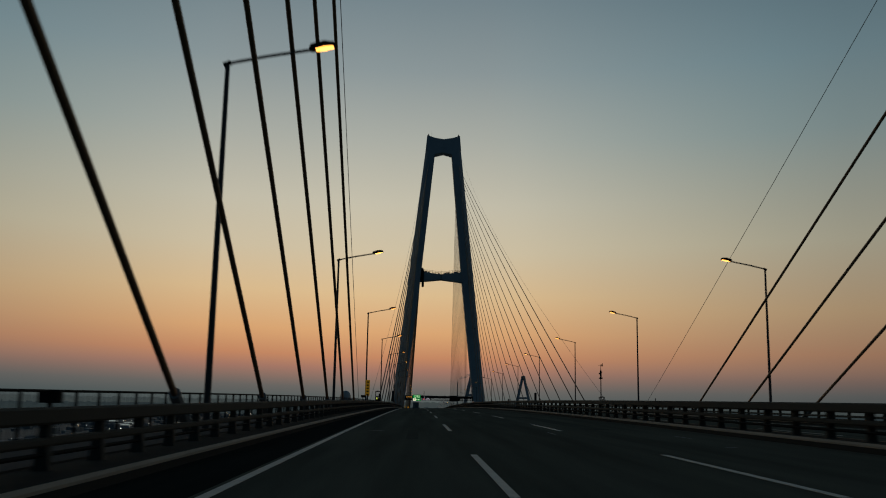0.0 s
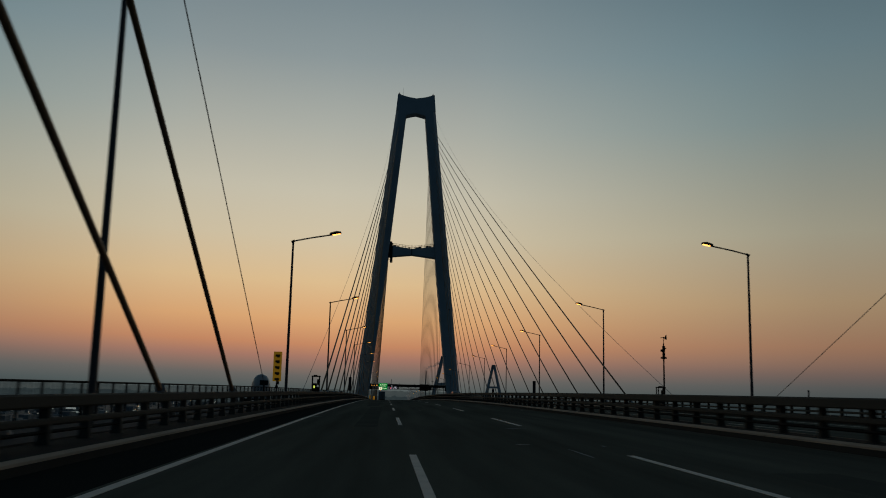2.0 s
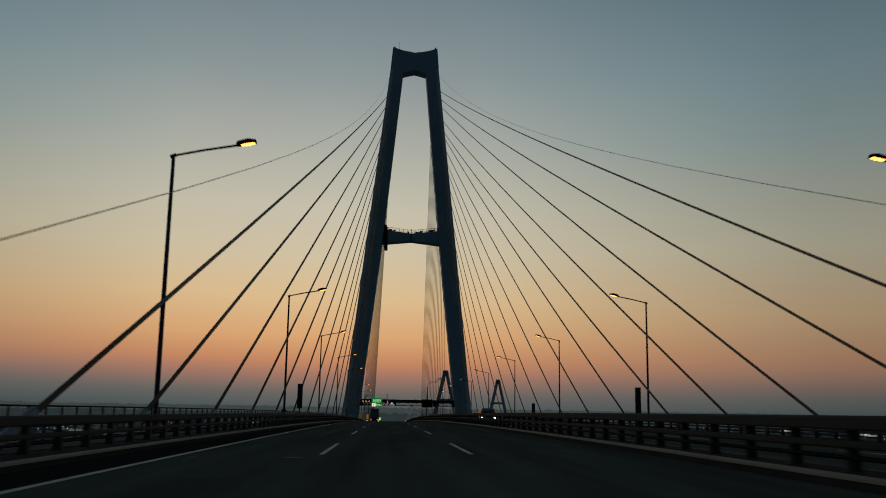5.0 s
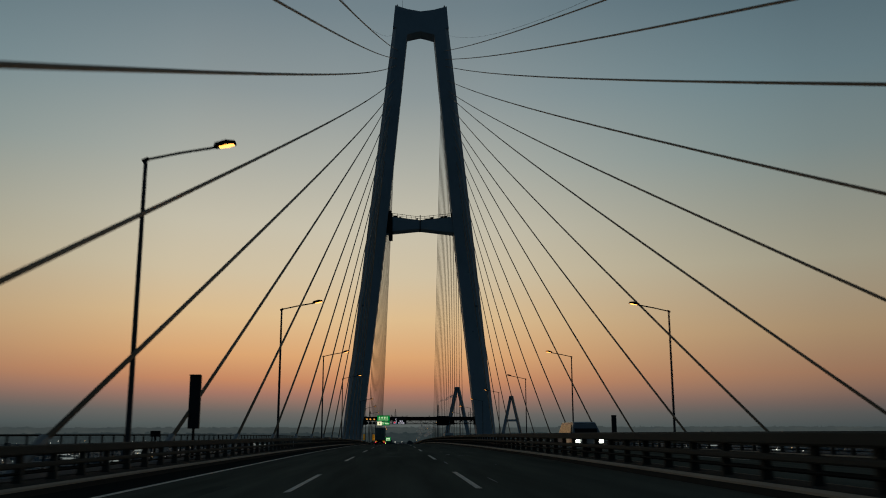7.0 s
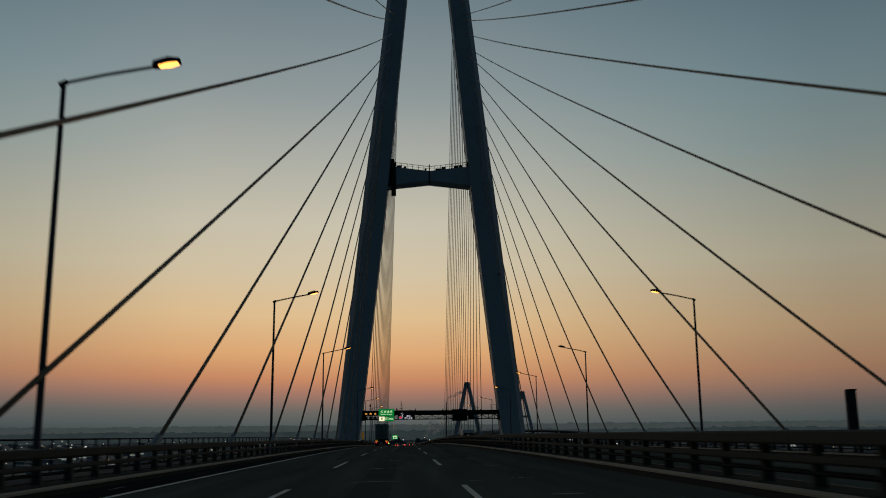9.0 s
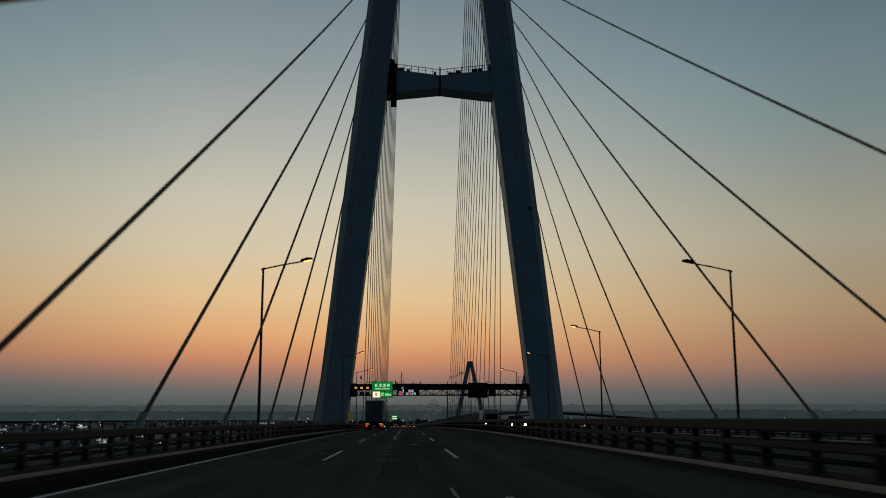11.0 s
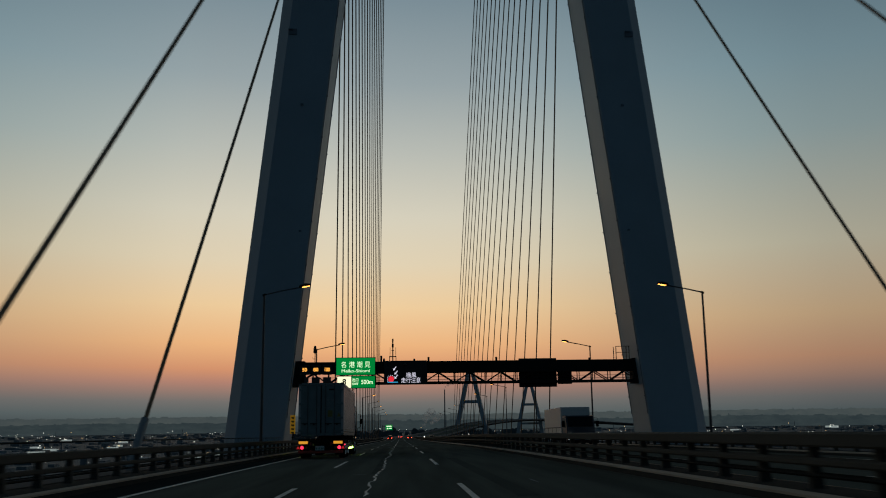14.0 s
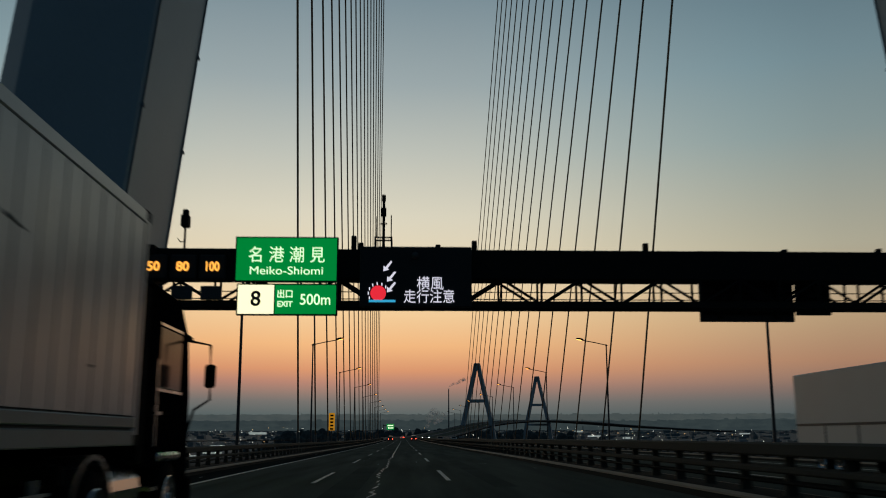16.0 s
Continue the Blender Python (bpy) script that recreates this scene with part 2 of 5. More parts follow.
def thing(name, label, category, at_=(0, 0, 0), group="", kind=""):
    ob = new(name)
    ob.location = at_
    return tagged(ob, label, category, group, kind)


def box(bm, x0, x1, y0, y1, z0, z1, bevel=0.0):
    m = Matrix.LocRotScale(((x0 + x1) / 2, (y0 + y1) / 2, (z0 + z1) / 2), None, (abs(x1 - x0), abs(y1 - y0), abs(z1 - z0)))
    made = bmesh.ops.create_cube(bm, size=1, matrix=m)["verts"]
    if bevel:
        edges = {e for v in made for e in v.link_edges}
        bmesh.ops.bevel(bm, geom=list(edges), offset=bevel, segments=1, affect="EDGES", profile=0.7)
    return bm


def boxes(*specs, bevel=0.0):
    bm = bmesh.new()
    for s in specs:
        box(bm, *s, bevel=bevel)
    return bm


def tube(bm, pts, radius, sides=8, taper=None):
    """A round bar along points."""
    rings = []
    pts = [Vector(p) for p in pts]
    for i, p in enumerate(pts):
        d = (pts[min(i + 1, len(pts) - 1)] - pts[max(i - 1, 0)]).normalized()
        u = d.orthogonal().normalized() if abs(d.z) > 0.999 else d.cross(Vector((0, 0, 1))).normalized()
        w = d.cross(u)
        r = radius if taper is None else radius + (taper - radius) * i / (len(pts) - 1)
        rings.append([bm.verts.new(p + r * (math.cos(a) * u + math.sin(a) * w)) for a in (2 * math.pi * k / sides for k in range(sides))])
    for a, b in zip(rings, rings[1:]):
        for k in range(sides):
            bm.faces.new((a[k], a[(k + 1) % sides], b[(k + 1) % sides], b[k]))
    bm.faces.new(rings[0][::-1])
    bm.faces.new(rings[-1])
    return bm


def loft(bm, sections):
    """A solid through rings of points with equal counts."""
    rings = [[bm.verts.new(p) for p in s] for s in sections]
    k = len(rings[0])
    for a, b in zip(rings, rings[1:]):
        for i in range(k):
            bm.faces.new((a[i], a[(i + 1) % k], b[(i + 1) % k], b[i]))
    bm.faces.new(rings[0][::-1])
    bm.faces.new(rings[-1])
    bmesh.ops.recalc_face_normals(bm, faces=bm.faces[:])
    return bm


# ---- the line of the road ----
XC = 9.95           # middle of the bridge
XT = 9.66           # middle of the towers
MID, TOWER = 112.8, 419.8
SPAN = 2 * (TOWER - MID)
LEFT_KERB, MEDIAN, RIGHT_KERB = -3.95, 0.5, 2 * XC + 4.5


def grade(y):
    """Height of the road at its middle lane."""
    z = lambda v: 0.00968 * v - 3.6605e-5 * v * v
    if y <= 440:
        return z(y)
    s, h = 0.00968 - 2 * 3.6605e-5 * 440, z(440)
    for y0, y1, c in ((440, 720, 1.5e-5), (720, 1020, 0), (1020, 1330, 1.88e-4), (1330, 1930, -1.33e-4)):
        d = min(y, y1) - y0
        h += s * d + 0.5 * c * d * d
        s += c * d
        if y <= y1:
            return h
    return h + s * (y - 1930)


def fall(x):
    """Crossfall: both carriageways drain to their outer edge."""
    return 0.015 * (x - 3.5) if x < XC else 0.015 * (2 * XC - x - 3.5)


def bend(y):
    """Sideways swing of the road beyond the bridge."""
    return 0.5 * 5.87e-4 * max(0.0, y - 880) ** 2


def surf(x, y, z=0.0):
    return (x + bend(y), y, grade(y) + fall(x) + z)


STATIONS = [-230 + 10 * i for i in range(96)] + [740 + 30 * i for i in range(58)]


def strip(bm, section, ys):
    """A section of (x, z over the road) carried along the road."""
    return loft(bm, [[surf(x, y, z) for x, z in section] for y in ys])


# ---- large structure ----
bm = bmesh.new()
strip(bm, [(LEFT_KERB, -0.3), (LEFT_KERB, 0), (XC - MEDIAN, 0), (XC - MEDIAN, -0.3)], STATIONS)
road = tagged(part("road", bm, ASPHALT), "dark worn asphalt carriageway of three lanes", "road", kind="structure")
bm = bmesh.new()
strip(bm, [(XC + MEDIAN, -0.3), (XC + MEDIAN, 0), (RIGHT_KERB, 0), (RIGHT_KERB, -0.3)], STATIONS)
road_oncoming = tagged(part("road", bm, ASPHALT), "dark asphalt carriageway for oncoming traffic", "road", kind="structure")
bm = bmesh.new()
DECK = [y for y in STATIONS if y <= 720]
loft(bm, [[(x, y, grade(y) + z) for x, z in ((-6.95, -0.34), (XC + 16.9, -0.34), (XC + 16.9, -0.9), (XC + 12, -3.2), (XC - 12, -3.2), (-6.95, -0.9))] for y in DECK])
tagged(part("bridge_deck", bm, STEEL_WHITE), "pale steel box girder deck of the bridge", "bridge deck", kind="structure")
bm = bmesh.new()
FAR = [y for y in STATIONS if y >= 720]
loft(bm, [[(x + bend(y), y, grade(y) + z) for x, z in ((-6.95, -0.34), (XC + 16.9, -0.34), (XC + 14, -2.2), (XC - 14, -2.2))] for y in FAR])
viaduct = tagged(part("viaduct", bm, HAZY_CONCRETE), "grey concrete viaduct carrying the road beyond the bridge", "viaduct", kind="structure")
for x in (-5.6, XC - 0.15, XC + 15.4):
    bm = bmesh.new()
    loft(bm, [[(u + bend(y), y, grade(y) + z) for u, z in ((x - 0.15, -0.36), (x + 0.15, -0.36), (x + 0.12, 0.95), (x - 0.12, 0.95))] for y in FAR if y >= 750])
    part("parapet", bm, PARAPET, viaduct)
bm = bmesh.new()
bmesh.ops.create_circle(bm, cap_ends=True, radius=4950, segments=96, matrix=pose(0, 300, -54))
tagged(part("ground", bm, GROUND), "dark harbour flats far below the bridge", "ground", kind="structure")


def ribbon_walk(x0, x1, name, label):
    bm = bmesh.new()
    loft(bm, [[(x, y, grade(y) + z) for x, z in ((x0, -0.33), (x0, 0.1), (x1, 0.1), (x1, -0.33))] for y in DECK])
    tagged(part(name, bm, CONCRETE), label, "walkway", kind="structure")


ribbon_walk(-6.9, LEFT_KERB - 1.12, "walkway", "narrow concrete inspection walkway beside the guard rail")
ribbon_walk(RIGHT_KERB + 0.62, XC + 16.85, "walkway", "narrow concrete inspection walkway beside the guard rail")


# ---- towers ----
def half(z, side):
    """Half the tower's width at a height: outer or inner face of a leg."""
    table = ((-54, 24.9, 20.2), (-2.6, 21.6, 16.3), (58, 15.25, 9.75), (121, 8.45, 3.9), (130, 7.6, 3.6))
    for (z0, o0, i0), (z1, o1, i1) in zip(table, table[1:]):
        if z <= z1:
            f = (z - z0) / (z1 - z0)
            return (o0 + f * (o1 - o0)) if side == "out" else (i0 + f * (i1 - i0))


def tower(y):
    t = thing("bridge_tower", "tall white painted steel bridge tower with leaning legs", "bridge tower", (XT, y, 0), "bridge towers")
    for s in (-1, 1):
        bm = bmesh.new()
        sections = []
        for z in (-54, -2.6, 20, 40, 58, 80, 100, 121):
            o, i = half(z, "out"), half(z, "in")
            d, c = 3.0 - 0.3 * max(0, z) / 121, 1.1
            sections.append([(s * x, yy, z) for x, yy in ((i, -d + 0.08), (i + 0.08, -d), (o - c, -d), (o, -d + c), (o, d - c), (o - c, d), (i + 0.08, d), (i, d - 0.08))])
        loft(bm, sections)
        leg = part("tower_leg", bm, STEEL_WHITE, t)
        # conduits along the inner edges, with their clips
        for e in (-1, 1):
            bm = bmesh.new()
            tube(bm, [(s * (half(z, "in") - 0.03), e * (2.85 - 0.3 * z / 121), z) for z in (0.4, 20, 40, 57)], 0.035, 6)
            tube(bm, [(s * (half(z, "in") - 0.03), e * (2.85 - 0.3 * z / 121), z) for z in (64, 80, 100, 119)], 0.035, 6)
            part("conduit", bm, HATCH, leg)
            for z in range(2, 116, 4):
                if not 56 < z < 64:
                    x = s * (half(z, "in") - 0.03)
                    yy = e * (2.85 - 0.3 * z / 121)
                    part("clip", boxes((x - 0.08, x + 0.08, yy - 0.08, yy + 0.08, z - 0.06, z + 0.06)), HATCH, leg)
        # hatches and lifting lugs
        for z, f, w in ((36, 0.72, 0.4), (17, 0.16, 0.12), (29, 0.4, 0.14), (46, 0.5, 0.16)):
            x = s * (half(z, "in") + f * (half(z, "out") - half(z, "in")))
            part("hatch", boxes((x - w, x + w, -3.02, -2.8, z, z + 1.4 * w), (x - w, x + 0.2 * w, -3.0 - 0.5 * w, -2.9, z + 1.1 * w, z + 1.3 * w), bevel=0.02), HATCH, leg)
        # top horn with a beacon
        bm = bmesh.new()
        loft(bm, [[(s * x, yy, z) for x, z in ((half(121, "out"), 121), (half(127.5, "out"), 128.2), (4.2, 127.1), (4.2, 121))] for yy in (-2.7, 2.7)])
        part("horn", bm, STEEL_WHITE, t)
        bx = s * 7.2
        part("beacon", boxes((bx - 0.25, bx + 0.25, -1.2, -0.7, 128, 128.9), (bx - 0.6, bx + 0.6, -1.3, -1.2, 128.3, 128.5), (bx - 0.12, bx + 0.12, -1.05, -0.85, 128.8, 129.3)), STEEL_DARK, t, "dark aviation beacon on the tower top")
    bm = bmesh.new()
    loft(bm, [[(x, yy, z) for x, z in ((-4.25, 118.8), (-4.25, 127.1), (0, 126.4), (4.25, 127.1), (4.25, 118.8), (2.2, 119.4), (0, 119.9), (-2.2, 119.4))] for yy in (-2.68, 2.68)])
    part("top_beam", bm, STEEL_WHITE, t)
    bm = bmesh.new()
    ci = half(60, "in") + 0.3
    loft(bm, [[(x, yy, z) for x, z in ((-ci, 57.8), (-ci, 62.5), (0, 61.3), (ci, 62.5), (ci, 57.8), (0, 58.9))] for yy in (-2.3, 2.3)])
    beam = part("crossbeam", bm, STEEL_WHITE, t)
    part("joint", boxes((-0.14, 0.14, -2.36, 2.36, 58.86, 61.36), (-0.12, 0.12, -2.4, -2.2, 61.3, 62.9)), STEEL_DARK, beam)
    bm = bmesh.new()
    for e in (-2.2, 2.2):
        for s in (-1, 1):
            tube(bm, [(s * ci, e, 63.6), (0, e, 62.4)], 0.06, 6)
            tube(bm, [(s * ci, e, 63.05), (0, e, 61.9)], 0.03, 6)
            for k in range(1, 8):
                x = s * ci * k / 7.5
                zz = 61.3 + 1.2 * abs(x) / ci
                tube(bm, [(x, e, zz), (x, e, zz + 1.2)], 0.06, 6)
    part("handrail", bm, STEEL_DARK, beam)
    for x, w, h in ((-8.6, 0.5, 1.3), (-7.2, 0.9, 0.45), (-5.8, 0.5, 0.4), (-0.9, 0.35, 0.5), (2.2, 1.1, 0.35), (3.4, 0.7, 0.6), (6.4, 0.8, 0.5), (7.4, 0.6, 0.55), (9.2, 0.35, 1.0)):
        zz = 61.3 + 1.2 * abs(x) / ci
        part("equipment_box", boxes((x - 0.65 * w, x + 0.65 * w, -2.15, -1.3, zz - 0.02, zz + 1.15 * h), bevel=0.03), STEEL_DARK, beam)
    part("lift_shaft", boxes((-9.75, -8.0, -2.62, -2.32, 57.5, 63.3), (-9.2, -8.3, -2.7, -2.4, 63.2, 64.1), bevel=0.04), STEEL_DARK, beam, "dark maintenance lift shaft on the crossbeam")
    part("lift_cage", boxes((-9.0, -7.9, -2.7, -1.9, 55.2, 57.7), (-10.2, -8.9, -2.4, -2.3, 56.5, 56.7), bevel=0.03), STEEL_DARK, beam, "dark lift cage hanging under the crossbeam")
    bm = bmesh.new()
    tube(bm, [(-5.6, 0, 127.2), (-5.6, 0, 131.6)], 0.05, 6, 0.02)
    part("lightning_rod", bm, STEEL_DARK, t)
    return t


main_tower = tower(TOWER)
copy_thing(main_tower, pose(XT, TOWER - SPAN, 0))

# ---- cables ----
ANCHORS = [135.0, 145.4, 158.4, 171.2, 184.0, 197.6, 213.0, 228.6, 244.3, 259.9, 276.0, 290.8, 306.4, 322.1, 337.7, 353.5, 369.0]
HEADS = [113.8, 111.2, 108.9, 104.4, 101.0, 99.6, 96.2, 92.7, 90.9, 87.0, 83.9, 79.0, 76.3, 72.8, 69.4, 64.0, 59.1]


def cable(x, y0, z1, y1, radius, sag, xt, label, mat=CABLE):
    a, b = Vector((x, y0, grade(y0) + 0.1)), Vector((xt, y1, z1))
    n = 20
    ln = (b - a).length
    bm = bmesh.new()
    tube(bm, [a.lerp(b, i / n) - Vector((0, 0, 4 * sag * ln * (i / n) * (1 - i / n))) for i in range(n + 1)], radius, 8)
    t = tagged(part("stay_cable", bm, mat, smooth=True), label, "stay cable", group="stay cables")
    # steel socket where it meets the deck
    bm = bmesh.new()
    d = (b - a).normalized()
    tube(bm, [a - d * 0.3, a + d * 2.2], radius * 1.8, 8)
    part("socket", bm, SOCKET, t)
    return t


STAY = "dark sheathed stay cable running from deck to tower"


def head_x(z, s, grow):
    return s * (0.5 * (half(z, "out") + half(z, "in")) + grow)


for s in (-1, 1):
    edge = 9.72 + s * 16.1
    # main span, towards the tower ahead
    for y, z in zip(ANCHORS, HEADS):
        cable(9.81 + s * 15.66, y, z, TOWER - 2.4, 0.085, 0.005, XC - 0.22 - s * 0.18 + head_x(z, s, 0.32), STAY)
    # side span beyond the tower
    for k in range(17):
        z = 69.1 + 3.16 * k - 0.009 * k * k if s > 0 else 65.1 + 2.97 * k + 0.014 * k * k
        cable(edge, TOWER + (54.0 + 16.1 * k if s > 0 else 56.9 + 17.8 * k), z, TOWER + 2.4, 0.085, 0.0, 9.75 + head_x(z, s, 0.1), STAY)
    # main span, back to the tower behind
    for k in range(17):
        z = 112.2 - 3.0 * k if s > 0 else 113.4 - 1.5 * k
        cable(edge if s > 0 else edge + 0.5, 86.0 - 12.4 * k, z, TOWER - SPAN + 2.4, 0.085, 0.001, XT + head_x(z, s, 0 if s > 0 else -1.0), STAY)
    z = 119.5
    cable(edge, 120.0, z, TOWER - 1.2, 0.02, 0.02, XT + s * (half(z, "out") - 0.5), "thin grey wire rope from midspan to tower top", SOCKET)
    z = 119.5 if s > 0 else 105.0
    cable(edge, 105.6 if s > 0 else 100.8, z, TOWER - SPAN + 1.2, 0.02, 0.009 if s > 0 else 0.0, XT + s * (half(z, "out") - (0.5 if s > 0 else 4.5)), "thin grey wire rope from midspan to tower top", SOCKET)


# ---- street lamps ----
def street_lamp(x, y, side, lit, label):
    t = thing("street_lamp", label, "street lamp", surf(x, y, 0.1), "street lamps along the bridge")
    bm = bmesh.new()
    tube(bm, [(0, 0, 0), (0, 0, 11.17)], 0.105, 12, 0.07)
    tube(bm, [(0, 0, 0), (0, 0, 0.05)], 0.24, 12)
    part("pole", bm, GALV, t, smooth=False)
    bm = bmesh.new()
    tube(bm, [(-side * 0.12, 0, 11.07), (side * 0.1, 0, 11.17)], 0.085, 8)
    part("bracket", bm, STEEL_DARK, t)
    bm = bmesh.new()
    tube(bm, [(0, 0, 11.13), (side * 1.2, 0, 11.4), (side * 2.55, 0, 11.65)], 0.05, 8)
    part("arm", bm, GALV, t, smooth=True)
    bm = bmesh.new()
    loft(bm, [[(side * u, v, w) for v, w in ((-a, 0), (-a, b), (-a * 0.6, c), (a * 0.6, c), (a, b), (a, 0))]
              for u, a, b, c, in ((0, 0.06, 0.06, 0.1), (0.08, 0.16, 0.1, 0.19), (0.5, 0.2, 0.12, 0.22), (0.82, 0.15, 0.05, 0.13))])
    head = part("lamp_head", bm, STEEL_DARK, t)
    head.location = (side * 2.48, 0, 11.61)
    head.rotation_euler = (0, -side * radians(12), 0)
    bm = bmesh.new()
    loft(bm, [[(side * u, v, w) for v, w in ((-a, -0.005), (a, -0.005), (a * 0.7, -b), (-a * 0.7, -b))] for u, a, b in ((0.2, 0.12, 0.012), (0.5, 0.17, 0.03), (0.76, 0.11, 0.012))])
    part("lamp_glass", bm, LAMP if lit else GALV, head, "glowing amber lens" if lit else "unlit lens")
    return t


FAR_LAMPS = [485.3, 527.5, 570.5, 614.0, 656.0, 698.0, 740.0, 782.0]
LAMPS = {-1: [26.6, 66.3, 107.1, 150.0, 194.4, 235.1, 278.1, 320.2, 400.7, 442.0] + FAR_LAMPS,
         1: [26.6, 66.3, 106.4, 149.2, 193.6, 235.1, 277.8, 320.2, 362.6, 400.9, 441.2] + FAR_LAMPS}
for y in LAMPS[-1]:
    street_lamp(-6.05, y, 1, True, "tall slim steel street lamp with glowing amber head")
for y in LAMPS[1]:
    dead = y == 320.2
    street_lamp(25.75, y, -1, not dead, "tall slim steel street lamp with unlit head" if dead else "tall slim steel street lamp with glowing amber head")


# ---- guard rails ----
def rail(x, side, label, y0=-40, y1=780, faces=1, w=0.6, post=0.28, tall=1.04):
    """Kerb, posts and three beams; the road lies on the side that side points to. faces 2: a median with the road on both sides."""
    ys = [y0 + 8 * i for i in range(int((y1 - y0) / 8) + 1)]
    t = thing("guard_rail", label, "guard rail", kind="structure")
    w = w if faces == 1 else 2 * MEDIAN
    cut = tall - 1.1
    bm = bmesh.new()
    sec = [(x, -0.3), (x, 0.16), (x - side * 0.05, 0.2), (x - side * (w - 0.05), 0.2), (x - side * w, 0.16 if faces == 2 else 0.2), (x - side * w, -0.3)]
    strip(bm, sec, ys)
    part("kerb", bm, KERB, t)
    # strip along the upper edge, paler than the kerb
    for e, q in ((x, side),) if faces == 1 else ((x, side), (x - side * w, -side)):
        bm = bmesh.new()
        strip(bm, [(e + q * 0.008, 0.125), (e + q * 0.008, 0.165), (e - q * 0.03, 0.207), (e - q * 0.06, 0.207), (e - q * 0.06, 0.19)], ys)
        part("kerb_edge", bm, KERB_EDGE, t, "pale narrow kerb edge")
    lines = (x - side * post,) if faces == 1 else (x - side * 0.38, x - side * (w - 0.38))
    for c in lines:
        for z0, z1, b in ((0.88 + cut, tall, 0.2), (0.6 + cut, 0.72 + cut, 0.12)):
            bm = bmesh.new()
            strip(bm, [(c - b / 2, z0 + 0.03), (c - b / 2, z1 - 0.03), (c - b / 2 + 0.03, z1), (c + b / 2 - 0.03, z1), (c + b / 2, z1 - 0.03), (c + b / 2, z0 + 0.03), (c + b / 2 - 0.03, z0), (c - b / 2 + 0.03, z0)], ys)
            part("rail_beam", bm, RAIL_STEEL, t)
        bm = bmesh.new()
        loft(bm, [[surf(c + 0.03 * math.cos(a), y, 0.4 + 0.03 * math.sin(a)) for a in (0, 1.57, 3.14, 4.71)] for y in ys])
        part("rail_cable", bm, STEEL_DARK, t)
    bm = bmesh.new()
    o = -side * 0.02
    loft(bm, [[(a + o, -0.07, z), (b + o, -0.07, z), (b + o, 0.07, z), (a + o, 0.07, z)] for a, b, z in ((-0.12, 0.12, 0.19), (-0.1, 0.1, 0.26), (-0.075, 0.075, 0.5), (-0.07, 0.07, 0.9 + cut))])
    first = part("rail_post", bm, RAIL_STEEL, t)
    for i in range(300):
        o = first if i == 0 else first.copy()
        if i:
            scene.collection.objects.link(o)
        y = y0 + 2 * i
        o.location = surf(lines[0] if faces == 1 else x - side * MEDIAN, y)
    bm = bmesh.new()
    for y in range(y0 + 600, y1, 2):
        p = surf(lines[0] if faces == 1 else x - side * MEDIAN, y)
        box(bm, p[0] - 0.07, p[0] + 0.07, y - 0.06, y + 0.06, p[2] + 0.15, p[2] + 0.9 + cut)
    tagged(part("far_posts", bm, RAIL_STEEL, t), kind="stuff")
    return t


rail(LEFT_KERB, 1, "dark steel guard rail on a pale concrete kerb", w=1.1, post=0.8, tall=1.0)
rail(XC - MEDIAN, -1, "dark steel median guard rail on a concrete kerb", faces=2)
rail(RIGHT_KERB, -1, "dark steel guard rail on a concrete kerb", y1=740)


# ---- outer fence ----
def fence(x, z, y0=-40, y1=700):
    t = thing("fence", "thin dark steel fence along the outer walkway", "fence", kind="structure")
    ys = [y0 + 5 * i for i in range(int((y1 - y0) / 5) + 1)]
    for zz, r in ((z, 0.03), (z - 0.55, 0.015), (0.25, 0.02)):
        bm = bmesh.new()
        loft(bm, [[(x + r * math.cos(a), y, grade(y) + zz - 0.13 + r * math.sin(a)) for a in (0, 1.05, 2.1, 3.14, 4.2, 5.24)] for y in ys])
        part("fence_rail", bm, STEEL_DARK, t)
    first = part("fence_post", boxes((-0.025, 0.025, -0.03, 0.03, 0.08, z - 0.14)), STEEL_DARK, t)
    for i in range(300):
        o = first if i == 0 else first.copy()
        if i:
            scene.collection.objects.link(o)
        y = y0 + 1.3 * i
        o.location = (x, y, grade(y))
    bm = bmesh.new()
    for i in range(int((y1 - y0) / 0.325)):
        y = y0 + 0.325 * i
        if i % 4:
            box(bm, x - 0.004, x + 0.004, y - 0.004, y + 0.004, grade(y) + 0.12, grade(y) + z - 0.14)
    tagged(part("fence_bars", bm, STEEL_DARK, t), kind="stuff")


fence(-6.8, 1.21)

# ---- road markings ----
# shoulder strip, darker than the lanes
bm = bmesh.new()
strip(bm, [(LEFT_KERB + 0.01, 0.0), (LEFT_KERB + 0.01, 0.004), (-2.62, 0.004), (-2.6, 0.0)], [y for y in STATIONS if y < 900])
part("shoulder", bm, SHOULDER, road, "dark asphalt shoulder beside the kerb")

for x, owner in ((-2.43, road), (XC + 1.8, road_oncoming), (2 * XC + 2.43, road_oncoming)):
    bm = bmesh.new()
    ys = [y for y in STATIONS if y < 900]
    strip(bm, [(x - 0.075, 0.0), (x - 0.075, 0.006), (x + 0.075, 0.006), (x + 0.075, 0.0)], ys)
    part("edge_line", bm, PAINT_LINE, owner)
for x, owner in ((1.15, road), (5.0, road), (2 * XC - 1.15, road_oncoming), (2 * XC - 5.0, road_oncoming)):
    for i in range(-4, 41):
        y = 21.21 * i + 10.7
        bm = bmesh.new()
        strip(bm, [(x - 0.062, 0.0), (x - 0.062, 0.006), (x + 0.062, 0.006), (x + 0.062, 0.0)], (y, y + 3.95, y + 7.9))
        part("lane_dash", bm, PAINT_LINE, owner)
